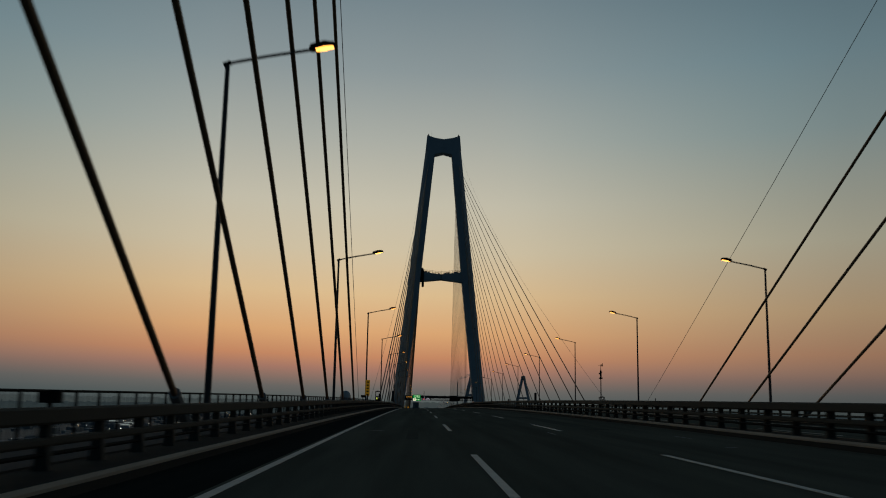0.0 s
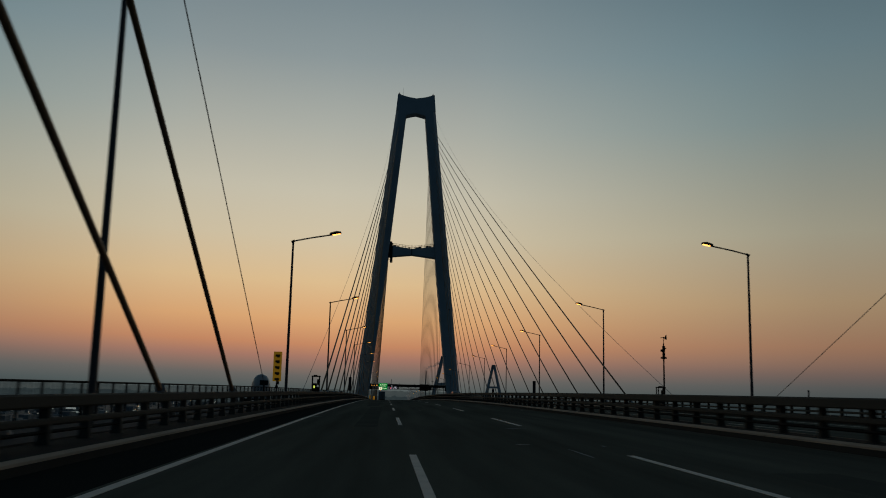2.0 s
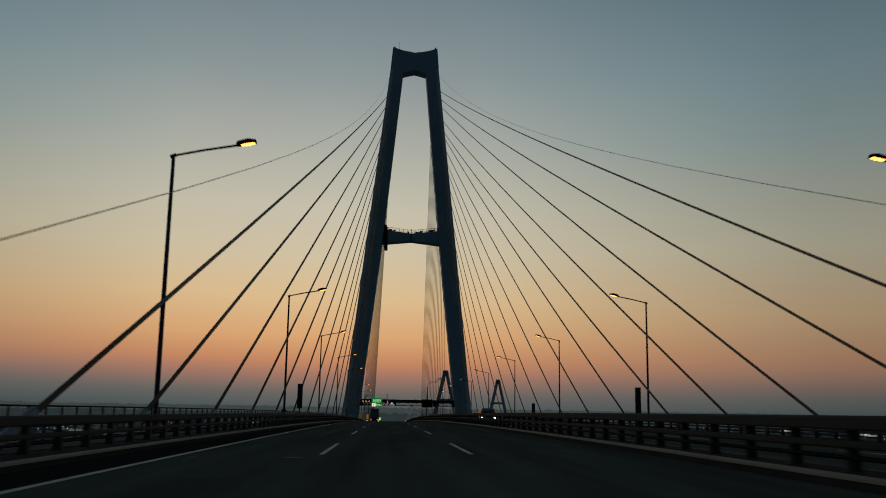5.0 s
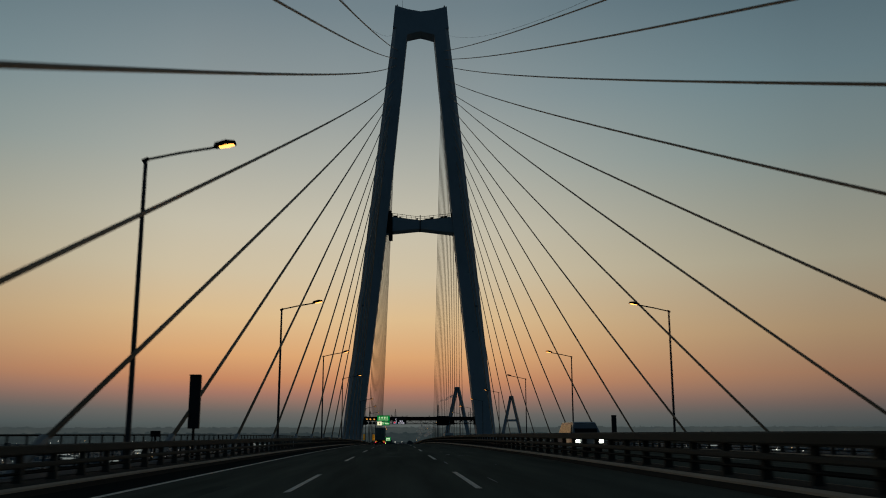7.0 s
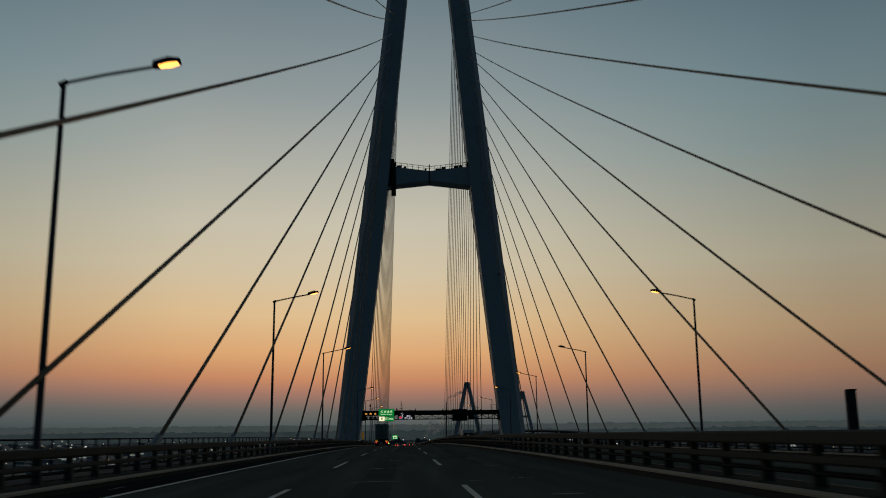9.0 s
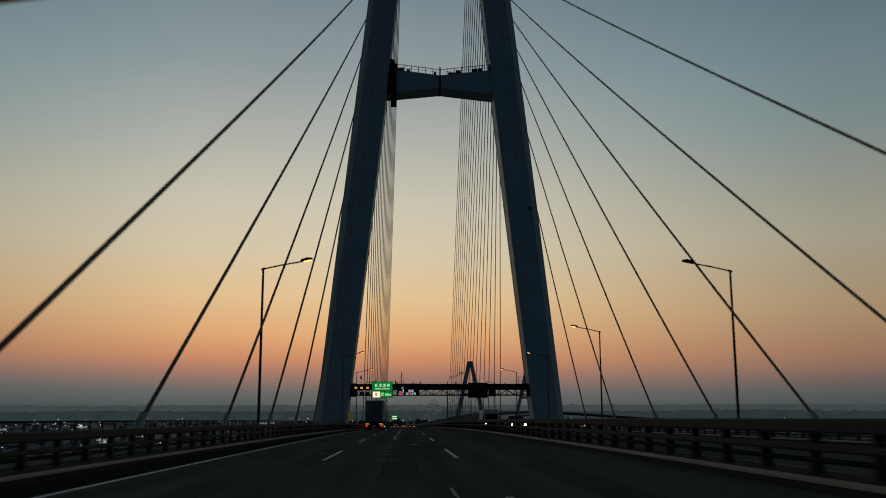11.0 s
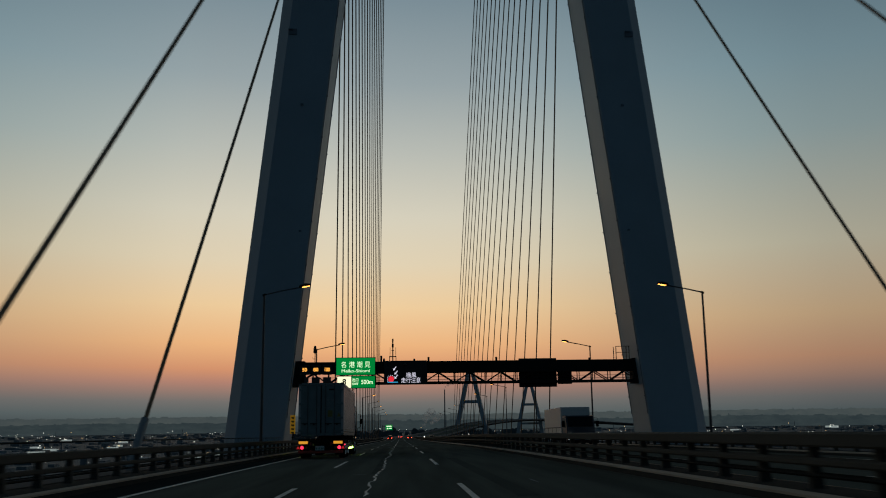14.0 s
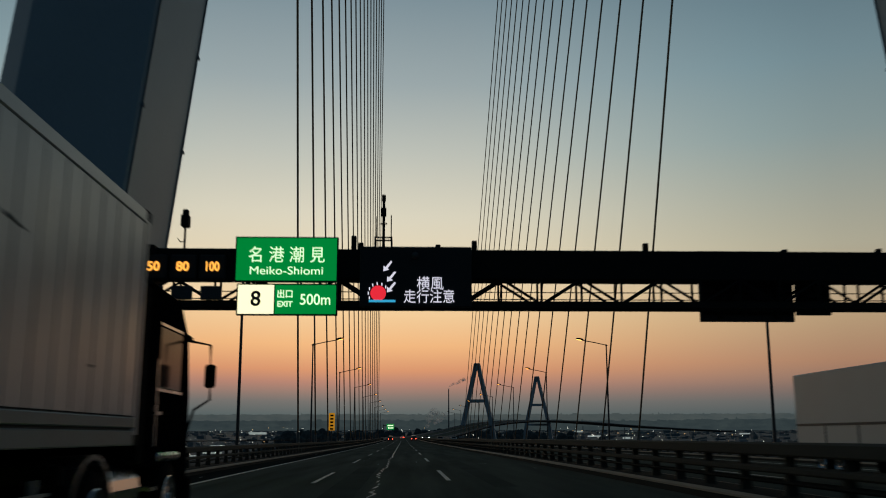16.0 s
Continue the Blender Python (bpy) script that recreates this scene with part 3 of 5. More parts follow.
# a sealed crack that wanders along the middle lane past the tower
bm = bmesh.new()
rng = random.Random(4)
pts = []
y, x = 312.0, 2.95
while y < 760:
    far = y > 446
    pts.append((x, y, 0.04 if far else rng.uniform(0.012, 0.045)))
    y += 6 if far else rng.uniform(0.25, 1.0)
    x = 2.95 + (0.02 if far else 0.07) * math.sin(y * 0.31) + (0 if far else rng.uniform(-0.07, 0.07))
for (xa, ya, wa), (xb, yb, wb) in zip(pts, pts[1:]):
    if ya > 446 or rng.random() < 0.88:
        bm.faces.new([bm.verts.new(surf(*p)) for p in ((xa - wa, ya, 0.005), (xa + wa, ya, 0.005), (xb + wb, yb, 0.005), (xb - wb, yb, 0.005))])
part("crack_seal", bm, CRACK, road, "pale sealed crack wandering along the lane")

# repairs, worn marks and stains on the carriageway
rng = random.Random(31)
for k in range(26):
    y, x = rng.uniform(20, 470), rng.choice((-0.6, 3.1, 6.8)) + rng.uniform(-0.9, 0.9)
    w, l = rng.uniform(0.12, 0.5), rng.uniform(6, 34)
    bm = bmesh.new()
    strip(bm, [(x - w, 0.0), (x - w + 0.02, 0.004), (x + w - 0.02, 0.004), (x + w, 0.0)], (y, y + l / 2, y + l))
    part("asphalt_patch", bm, PATCH, road)
for k in range(60):
    y, x = rng.uniform(20, 480), rng.uniform(-3.8, 9.0)
    w, l = (rng.uniform(0.02, 0.05), rng.uniform(0.3, 1.6)) if k % 3 else (rng.uniform(0.15, 0.4), rng.uniform(0.06, 0.2))
    bm = bmesh.new()
    ring = [(x + w * rng.uniform(0.6, 1.1) * math.cos(a), y + l * rng.uniform(0.6, 1.1) * math.sin(a)) for a in (2 * math.pi * i / 9 for i in range(9))]
    bm.faces.new([bm.verts.new(surf(u, v, 0.006)) for u, v in ring])
    part("worn_mark", bm, WORN, road)

# worn bars across the middle and right lanes
for y in (208.0, 217.3, 226.9, 233.2, 242.1, 251.9, 286.2, 289.6, 293.0, 296.6, 300.2, 303.6):
    for x, w, bow in ((3.0, 0.62, 0.35), (6.65, 0.3, 0.0)):
        bm = bmesh.new()
        n = 8
        for i in range(n):
            if rng.random() < 0.12:
                continue
            quad = []
            for j, e in ((i, -1), (i + 1, -1), (i + 1, 1), (i, 1)):
                f = 2 * j / n - 1
                thick = 0.13 * (1 - 0.6 * abs(f)) + rng.uniform(-0.02, 0.02)
                quad.append(bm.verts.new(surf(x + w * f, y - bow * f * f + e * thick, 0.006)))
            bm.faces.new(quad)
        part("worn_bar", bm, WORN, road, "faint pale bar across the lane")
for x, y, w, l in ((3.93, 301.2, 0.22, 0.35), (2.87, 320.4, 0.28, 0.5), (1.71, 319.9, 0.18, 0.4), (6.0, 209.9, 0.15, 0.3), (6.04, 218.4, 0.12, 0.3)):
    bm = bmesh.new()
    ring = [(x + w * rng.uniform(0.7, 1.1) * math.cos(a), y + l * rng.uniform(0.7, 1.1) * math.sin(a)) for a in (2 * math.pi * i / 9 for i in range(9))]
    bm.faces.new([bm.verts.new(surf(u, v, 0.006)) for u, v in ring])
    part("worn_mark", bm, PAINT_LINE, road)


# ---- lettering ----
def lettering(words, size, mat, parent, place, name="lettering", align="CENTER", squeeze=1.0, bold=0.0, turn=(90, 0, 0)):
    c = bpy.data.curves.new(name, "FONT")
    c.body, c.size, c.align_x, c.align_y = words, size, align, "CENTER"
    c.offset, c.extrude = bold, 0.004
    o = bpy.data.objects.new(name, c)
    me = bpy.data.meshes.new_from_object(o)
    bpy.data.objects.remove(o)
    me.materials.clear()
    me.materials.append(mat)
    ob = new(name, me)
    ob.parent = parent
    ob.matrix_local = pose(*place, *turn) @ Matrix.Diagonal((squeeze, 1, 1, 1))
    return ob


# ---- sign gantry between the tower's legs ----
GY = 418.9
g = thing("sign_gantry", "dark steel sign gantry with lattice spanning both carriageways", "sign gantry", (0, GY, -0.2))
x0, x1 = XC - 15.65, XC + 15.65
part("box_girder", boxes((x0, x1, -0.35, 0.75, 4.5, 5.55), bevel=0.03), STEEL_DARK, g)
for yy in (-0.3, 0.7):
    part("lower_chord", boxes((x0, x1, yy - 0.1, yy + 0.1, 3.5, 3.72)), STEEL_DARK, g)
n = 22
for i in range(n):
    a, b = x0 + (x1 - x0) * i / n, x0 + (x1 - x0) * (i + 1) / n
    if i % 2:
        a, b = b, a
    for yy in (-0.3, 0.7):
        bm = bmesh.new()
        tube(bm, [(a, yy, 3.62), (b, yy, 4.52)], 0.05, 4)
        part("lattice_bar", bm, STEEL_DARK, g)
for i in range(1, n):
    x = x0 + (x1 - x0) * i / n
    for yy in (-0.3, 0.7):
        part("lattice_post", boxes((x - 0.035, x + 0.035, yy - 0.035, yy + 0.035, 3.7, 4.52)), STEEL_DARK, g)
for zz in (3.92, 4.18):
    bm = bmesh.new()
    tube(bm, [(x0, 0.72, zz), (x1, 0.72, zz)], 0.018, 4)
    part("lattice_wire", bm, STEEL_DARK, g)
for e in (x0, x1):
    part("end_box", boxes((e - 0.75, e + 0.75, -0.5, 0.9, 3.35, 5.65), bevel=0.04), STEEL_DARK, g)
for x, h in ((1.9, 0.55), (2.15, 0.3), (4.9, 0.25), (6.2, 0.4), (12.4, 0.35), (17.5, 0.15), (21.0, 0.2)):
    part("stud", boxes((x - 0.09, x + 0.09, 0, 0.2, 5.5, 5.55 + h), bevel=0.02), STEEL_DARK, g)

for u in (-2.2, -1.0):
    for v in (-0.3, 0.7):
        part("platform_post", boxes((x1 + u - 0.03, x1 + u + 0.03, v - 0.03, v + 0.03, 5.5, 6.75)), STEEL_DARK, g)
for zz in (6.15, 6.7):
    part("platform_rail", boxes((x1 - 2.25, x1 - 0.95, -0.33, -0.27, zz, zz + 0.05)), STEEL_DARK, g)

# green exit sign
s1 = thing("exit_sign", "illuminated green exit sign with white lettering on the gantry", "road sign", (-0.38, GY - 0.55, -0.22))
part("frame", boxes((-1.78, 1.78, -0.02, 0.14, 4.36, 5.95), (-1.68, 1.78, -0.02, 0.14, 3.2, 4.3), (-1.2, -1.1, 0.1, 0.3, 3.6, 5.5), (1.1, 1.2, 0.1, 0.3, 3.6, 5.5), bevel=0.02), SIGN_BACK, s1)
part("upper_panel", boxes((-1.73, 1.73, -0.035, -0.01, 4.41, 5.9)), SIGN_GREEN, s1, "lit green panel")
part("lower_panel", boxes((-0.36, 1.73, -0.035, -0.01, 3.25, 4.25)), SIGN_GREEN, s1, "lit green panel")
part("exit_panel", boxes((-1.63, -0.4, -0.035, -0.01, 3.25, 4.25)), SIGN_CREAM, s1, "lit cream panel with exit number")
lettering("名 港 潮 見", 0.60, SIGN_WHITE, s1, (0.0, -0.045, 5.27), bold=0.0, squeeze=0.92)
lettering("Meiko-Shiomi", 0.40, SIGN_WHITE, s1, (0.0, -0.045, 4.74), bold=0.0, squeeze=1.16)
lettering("8", 0.72, SIGN_BACK, s1, (-1.02, -0.045, 3.75), bold=0.015)
lettering("出口", 0.32, SIGN_WHITE, s1, (-0.02, -0.045, 3.92), bold=0.004, squeeze=0.9)
lettering("EXIT", 0.27, SIGN_WHITE, s1, (-0.02, -0.045, 3.58), bold=0.006, squeeze=0.95)
lettering("500m", 0.53, SIGN_WHITE, s1, (1.02, -0.045, 3.73), bold=0.004, squeeze=0.9)

# diode warning board
s2 = thing("warning_board", "black diode board warning of crosswind with pictogram", "road sign", (4.1, GY - 0.6, -0.2))
part("housing", boxes((-1.95, 1.95, -0.02, 0.25, 3.48, 5.6), bevel=0.03), SIGN_BACK, s2)
lettering("横風", 0.50, LED_WHITE, s2, (0.5, -0.03, 4.27), squeeze=0.95)
lettering("走行注意", 0.50, LED_WHITE, s2, (0.47, -0.03, 3.81), squeeze=0.9)
bm = bmesh.new()
bmesh.ops.create_cone(bm, cap_ends=True, segments=20, radius1=0.27, radius2=0.27, depth=0.012, matrix=pose(-1.3, -0.028, 3.95, 90))
part("red_disc", bm, LED_RED, s2)
part("blue_line", boxes((-1.62, -0.7, -0.035, -0.02, 3.64, 3.72)), LED_BLUE, s2)
for ax, az in ((-0.98, 4.72), (-0.85, 4.35), (-0.85, 3.98)):
    bm = bmesh.new()
    bm.faces.new([bm.verts.new((ax + u, -0.03, az + w)) for u, w in ((0.17, 0.34), (0.10, 0.36), (-0.08, 0.14), (-0.14, 0.2), (-0.15, 0.0), (0.06, 0.06), (-0.01, 0.1))])
    part("white_arrow", bm, LED_WHITE, s2)
for k in range(7):
    a = radians(40 + 28 * k)
    part("spark", boxes((-1.3 + 0.34 * math.cos(a) - 0.02, -1.3 + 0.34 * math.cos(a) + 0.02, -0.035, -0.02, 3.95 + 0.34 * math.sin(a) - 0.05, 3.95 + 0.34 * math.sin(a) + 0.05)), LED_WHITE, s2)
bm = bmesh.new()
bmesh.ops.create_uvsphere(bm, u_segments=14, v_segments=8, radius=0.13, matrix=pose(-0.03, -0.06, 5.27))
part("flasher", bm, GALV, s2, "unlit amber warning flasher")

# speed limit displays
for x, words in ((-4.95, "50"), (-3.95, "80"), (-2.95, "100")):
    t = thing("speed_display", "black round-cornered display with glowing amber digits", "speed sign", (x, GY - 0.5, -0.2), "speed displays")
    part("housing", boxes((-0.46, 0.46, -0.02, 0.25, 4.42, 5.3), bevel=0.06), SIGN_BACK, t)
    lettering(words, 0.44, LED_AMBER, t, (0, -0.035, 4.86), name="digits", bold=0.014, squeeze=0.8 if len(words) > 2 else 1)
    part("lower_panel", boxes((-0.36, 0.36, 0, 0.08, 3.72, 4.2), bevel=0.02), GALV, t)

# boards seen from behind, for the oncoming side
for x, w, z0, z1 in ((16.3, 1.75, 3.15, 5.78), (18.8, 0.65, 3.4, 4.6)):
    t = thing("sign_board", "large dark sign board seen from its back", "road sign", (x, GY + 0.95, -0.2))
    part("panel", boxes((-w, w, -0.1, 0.05, z0, z1), bevel=0.02), SIGN_BACK, t)
    for zz in (z0 + 0.3, (z0 + z1) / 2, z1 - 0.3):
        part("rib", boxes((-w + 0.05, w - 0.05, -0.17, -0.1, zz - 0.05, zz + 0.05)), STEEL_DARK, t)
    for u in (-0.6 * w, 0.6 * w):
        part("hanger", boxes((u - 0.06, u + 0.06, -0.3, -0.1, z0 + 0.1, z1 - 0.1)), STEEL_DARK, t)

# instruments on the gantry
t = thing("weather_mast", "thin dark instrument mast in a small railed basket", "mast", (2.95, GY + 0.2, 5.35))
part("basket", boxes((-0.32, 0.32, -0.3, 0.3, 0, 0.05), (-0.32, -0.26, -0.3, -0.24, 0, 0.5), (0.26, 0.32, -0.3, -0.24, 0, 0.5), (-0.32, -0.26, 0.24, 0.3, 0, 0.5), (0.26, 0.32, 0.24, 0.3, 0, 0.5), (-0.32, 0.32, -0.3, -0.25, 0.45, 0.5), (-0.32, 0.32, 0.25, 0.3, 0.45, 0.5)), STEEL_DARK, t)
bm = bmesh.new()
tube(bm, [(0, 0, 0), (0, 0, 1.95)], 0.05, 8)
tube(bm, [(-0.25, 0, 0.5), (-0.25, 0, 1.3)], 0.02, 6)
tube(bm, [(0.27, 0, 0.5), (0.27, 0, 1.35)], 0.02, 6)
part("poles", bm, STEEL_DARK, t)
for spec in ((-0.09, 0.09, -0.09, 0.09, 1.3, 1.62), (-0.13, 0.13, -0.03, 0.03, 1.0, 1.06), (-0.07, 0.07, -0.07, 0.07, 1.85, 2.1)):
    part("sensor", boxes(spec, bevel=0.02), STEEL_DARK, t)
t = thing("traffic_camera", "dark traffic camera on a short pole above the gantry", "camera", (-4.1, GY + 0.2, 5.35))
bm = bmesh.new()
tube(bm, [(0, 0, 0), (0, 0, 1.0)], 0.04, 8)
tube(bm, [(0, 0, 0.35), (-0.15, 0, 0.32), (-0.25, 0, 0.45)], 0.02, 6)
part("pole", bm, STEEL_DARK, t)
part("housing", boxes((-0.14, 0.14, -0.2, 0.2, 0.85, 1.3), (-0.1, 0.1, -0.12, 0.12, 1.28, 1.5), bevel=0.04), STEEL_DARK, t)


# ---- equipment at midspan ----
def yellow_sign(x, y):
    t = thing("yellow_sign", "narrow upright yellow sign with dark characters", "road sign", surf(x, y, 0.1), "yellow signs")
    bm = bmesh.new()
    tube(bm, [(0, 0, 0), (0, 0, 2.4)], 0.045, 8)
    part("post", bm, GALV, t)
    part("panel", boxes((-0.22, 0.22, -0.07, -0.03, 1.42, 2.98), bevel=0.01), YELLOW_SIGN, t)
    for k in range(5):
        zz = 2.81 - 0.31 * k
        part("bar", boxes((-0.12, 0.12, -0.08, -0.068, zz - 0.1, zz + 0.02), (-0.04, 0.1, -0.08, -0.068, zz - 0.14, zz - 0.1)), AMBER_INK, t, "dark unreadable character")
    part("clamp", boxes((0.02, 0.12, -0.06, 0.06, 1.25, 1.45), (-0.07, 0.07, -0.06, 0.06, 1.05, 1.2)), STEEL_DARK, t)


yellow_sign(-5.13, 93.9)
yellow_sign(-5.5, 414.7)
far_yellow = thing("yellow_sign", "tall narrow yellow sign with dark characters", "road sign", surf(-5.0, 500, 0.1), "yellow signs")
bm = bmesh.new()
tube(bm, [(0, 0, 0), (0, 0, 3)], 0.06, 8)
part("post", bm, GALV, far_yellow)
part("panel", boxes((-0.36, 0.36, -0.1, -0.05, 2.2, 4.3), bevel=0.01), AMBER_SIGN, far_yellow)
for k in range(5):
    part("bar", boxes((-0.2, 0.2, -0.115, -0.095, 4.05 - 0.4 * k - 0.17, 4.05 - 0.4 * k + 0.04)), BLACK, far_yellow, "dark unreadable character")

dome = thing("radar_dome", "pale grey domed housing standing outside the fence", "dome", (-9.35, 119.2, grade(119.2)))
bm = bmesh.new()
prof = [(0.0, 2.15), (0.2, 2.12), (0.42, 2.0), (0.6, 1.77), (0.72, 1.44), (0.77, 1.05), (0.77, 0.2)]
rings = [[bm.verts.new((r * math.cos(a), r * math.sin(a), z)) for a in (2 * math.pi * k / 24 for k in range(24))] for r, z in prof[1:]]
top = bm.verts.new((0, 0, prof[0][1]))
for k in range(24):
    bm.faces.new((top, rings[0][k], rings[0][(k + 1) % 24]))
for a, b in zip(rings, rings[1:]):
    for k in range(24):
        bm.faces.new((a[k], b[k], b[(k + 1) % 24], a[(k + 1) % 24]))
part("shell", bm, CONTAINER, dome, smooth=True)
part("platform", boxes((-1.2, 3.2, -1.2, 1.2, 0.08, 0.2), (-1.1, -1.0, -1.1, 1.1, -1.2, 0.1), (2.6, 3.0, -1.1, 1.1, -0.6, 0.1)), STEEL_DARK, dome)


def phone_frame(x, y, tall):
    t = thing("emergency_phone", "open steel frame holding a lit yellow-green emergency phone", "emergency phone", surf(x, y, 0.1), "emergency phones")
    for u in (-0.3, 0.3):
        for v in (-0.3, 0.3):
            part("post", boxes((u - 0.035, u + 0.035, v - 0.035, v + 0.035, 0, tall - 0.02)), STEEL_DARK, t)
    part("roof", boxes((-0.36, 0.36, -0.36, 0.36, tall - 0.05, tall + 0.05), (-0.2, 0.1, -0.3, 0.1, tall + 0.05, tall + 0.12), bevel=0.01), STEEL_DARK, t)
    part("phone_box", boxes((-0.24, 0.08, -0.1, 0.2, 0.6, tall - 0.6), (0.1, 0.26, -0.1, 0.25, tall - 0.75, tall - 0.25), bevel=0.02), STEEL_DARK, t)
    part("back_panel", boxes((-0.28, 0.28, 0.24, 0.27, 0.1, tall - 0.9), bevel=0.01), STEEL_DARK, t)
    part("lit_panel", boxes((-0.2, -0.06, -0.13, -0.1, tall - 1.0, tall - 0.8)), PHONE_GLOW, t, "glowing yellow-green panel")


phone_frame(-5.4, 124.8, 2.2)
phone_frame(25.5, 126.5, 2.0)

t = thing("anemometer_mast", "dark steel mast carrying a wind vane and instruments", "mast", surf(24.6, 122.5, 0.1))
bm = bmesh.new()
tube(bm, [(0, 0, 0), (0, 0, 5.7)], 0.085, 10, 0.055)
tube(bm, [(0, 0, 5.6), (0, 0, 6.3)], 0.03, 8)
part("pole", bm, STEEL_DARK, t)
part("instrument", boxes((-0.25, 0.25, -0.08, 0.08, 4.4, 4.56), (-0.1, 0.1, -0.1, 0.1, 4.35, 5.5), (-0.26, -0.05, -0.1, 0.1, 5.0, 5.2), (0.05, 0.2, -0.1, 0.1, 5.23, 5.35), bevel=0.02), STEEL_DARK, t)
bm = bmesh.new()
tube(bm, [(-0.28, 0, 6.2), (0.22, 0, 6.25)], 0.03, 6)
bm.faces.new([bm.verts.new(p) for p in ((0.06, 0.02, 6.1), (0.3, 0.02, 6.05), (0.27, 0.02, 6.5), (0.17, 0.02, 6.41))])
part("wind_vane", bm, STEEL_DARK, t)


def lane_panel(x, y, lo, hi):
    t = thing("display_panel", "narrow upright black display panel on a post", "display panel", surf(x, y, 0.1), "display panels")
    part("post", boxes((-0.05, 0.05, -0.05, 0.05, 0, lo + 0.1)), STEEL_DARK, t)
    part("housing", boxes((-0.24, 0.24, -0.12, 0.12, lo, hi), bevel=0.025), SIGN_BACK, t)
    part("hood", boxes((-0.25, 0.25, -0.22, -0.1, hi - 0.03, hi + 0.01)), SIGN_BACK, t)


lane_panel(-5.45, 202, 1.38, 3.68)
lane_panel(25.0, 194.2, 1.25, 3.62)
lane_panel(25.2, 253.5, 1.1, 3.1)
for x, y, z in ((-5.4, 90.9, 1.3), (-6.8, 201, 1.15), (-6.8, 17.2, 1.0)):
    t = thing("junction_box", "small dark junction box on a thin bracket", "junction box", (x, y, grade(y)))
    part("body", boxes((-0.2, 0.2, -0.1, 0.1, z - 0.14, z + 0.1), bevel=0.02), STEEL_DARK, t)
    part("bracket", boxes((-0.04, 0.04, -0.04, 0.04, 0.1, z - 0.12)), STEEL_DARK, t)

t = thing("marker_post", "short thin dark post behind the guard rail", "post", surf(25.3, 97.0, 0.1))
part("post", boxes((-0.035, 0.035, -0.03, 0.03, 0, 1.6)), STEEL_DARK, t)
part("cap", boxes((-0.045, 0.045, -0.04, 0.04, 1.58, 1.68), bevel=0.01), STEEL_DARK, t)


# ---- vehicles ----
def wheel(parent, x, y, r, w, hub=CHROME, dual=False):
    bm = bmesh.new()
    s = 1 if x > 0 else -1
    prof = [(r * 0.6, -w / 2), (r * 0.93, -w / 2), (r, -w * 0.36), (r, w * 0.36), (r * 0.93, w / 2), (r * 0.6, w / 2)]
    rings = [[bm.verts.new((u, q * math.cos(a), q * math.sin(a))) for a in (2 * math.pi * k / 28 for k in range(28))] for q, u in prof]
    for a, b in zip(rings, rings[1:]):
        for k in range(28):
            bm.faces.new((a[k], a[(k + 1) % 28], b[(k + 1) % 28], b[k]))
    bmesh.ops.recalc_face_normals(bm, faces=bm.faces[:])
    t = part("wheel", bm, BLACK, parent, smooth=True)
    t.location = (x, y, r)
    bm = bmesh.new()
    prof = [(0.0, 0.02), (0.12, 0.03), (0.16, -0.02), (0.34, -0.09), (0.52, -0.03), (0.6, 0.04), (0.63, 0.02)] if dual else [(0.0, 0.05), (0.15, 0.05), (0.2, 0.0), (0.5, -0.02), (0.6, 0.03), (0.63, 0.02)]
    rings = [[bm.verts.new((s * (w / 2 + u), q * r * math.cos(a) if q else 0.001 * math.cos(a), q * r * math.sin(a) if q else 0.001 * math.sin(a))) for a in (2 * math.pi * k / 24 for k in range(24))] for q, u in prof]
    for a, b in zip(rings, rings[1:]):
        for k in range(24):
            bm.faces.new((a[k], a[(k + 1) % 24], b[(k + 1) % 24], b[k]))
    bm.faces.new(rings[0])
    for k in range(8):
        a = 2 * math.pi * k / 8
        box(bm, s * (w / 2 - 0.01) - 0.02, s * (w / 2 - 0.01) + 0.02, 0.36 * r * math.cos(a) - 0.016, 0.36 * r * math.cos(a) + 0.016, 0.36 * r * math.sin(a) - 0.016, 0.36 * r * math.sin(a) + 0.016)
    bmesh.ops.recalc_face_normals(bm, faces=bm.faces[:])
    part("rim", bm, hub, t)
    return t


def disc(parent, name, mat, x, y, z, r, depth, label="", facing=90):
    bm = bmesh.new()
    bmesh.ops.create_cone(bm, cap_ends=True, segments=20, radius1=r, radius2=r * 0.9, depth=depth, matrix=pose(x, y, z, facing))
    return part(name, bm, mat, parent, label)


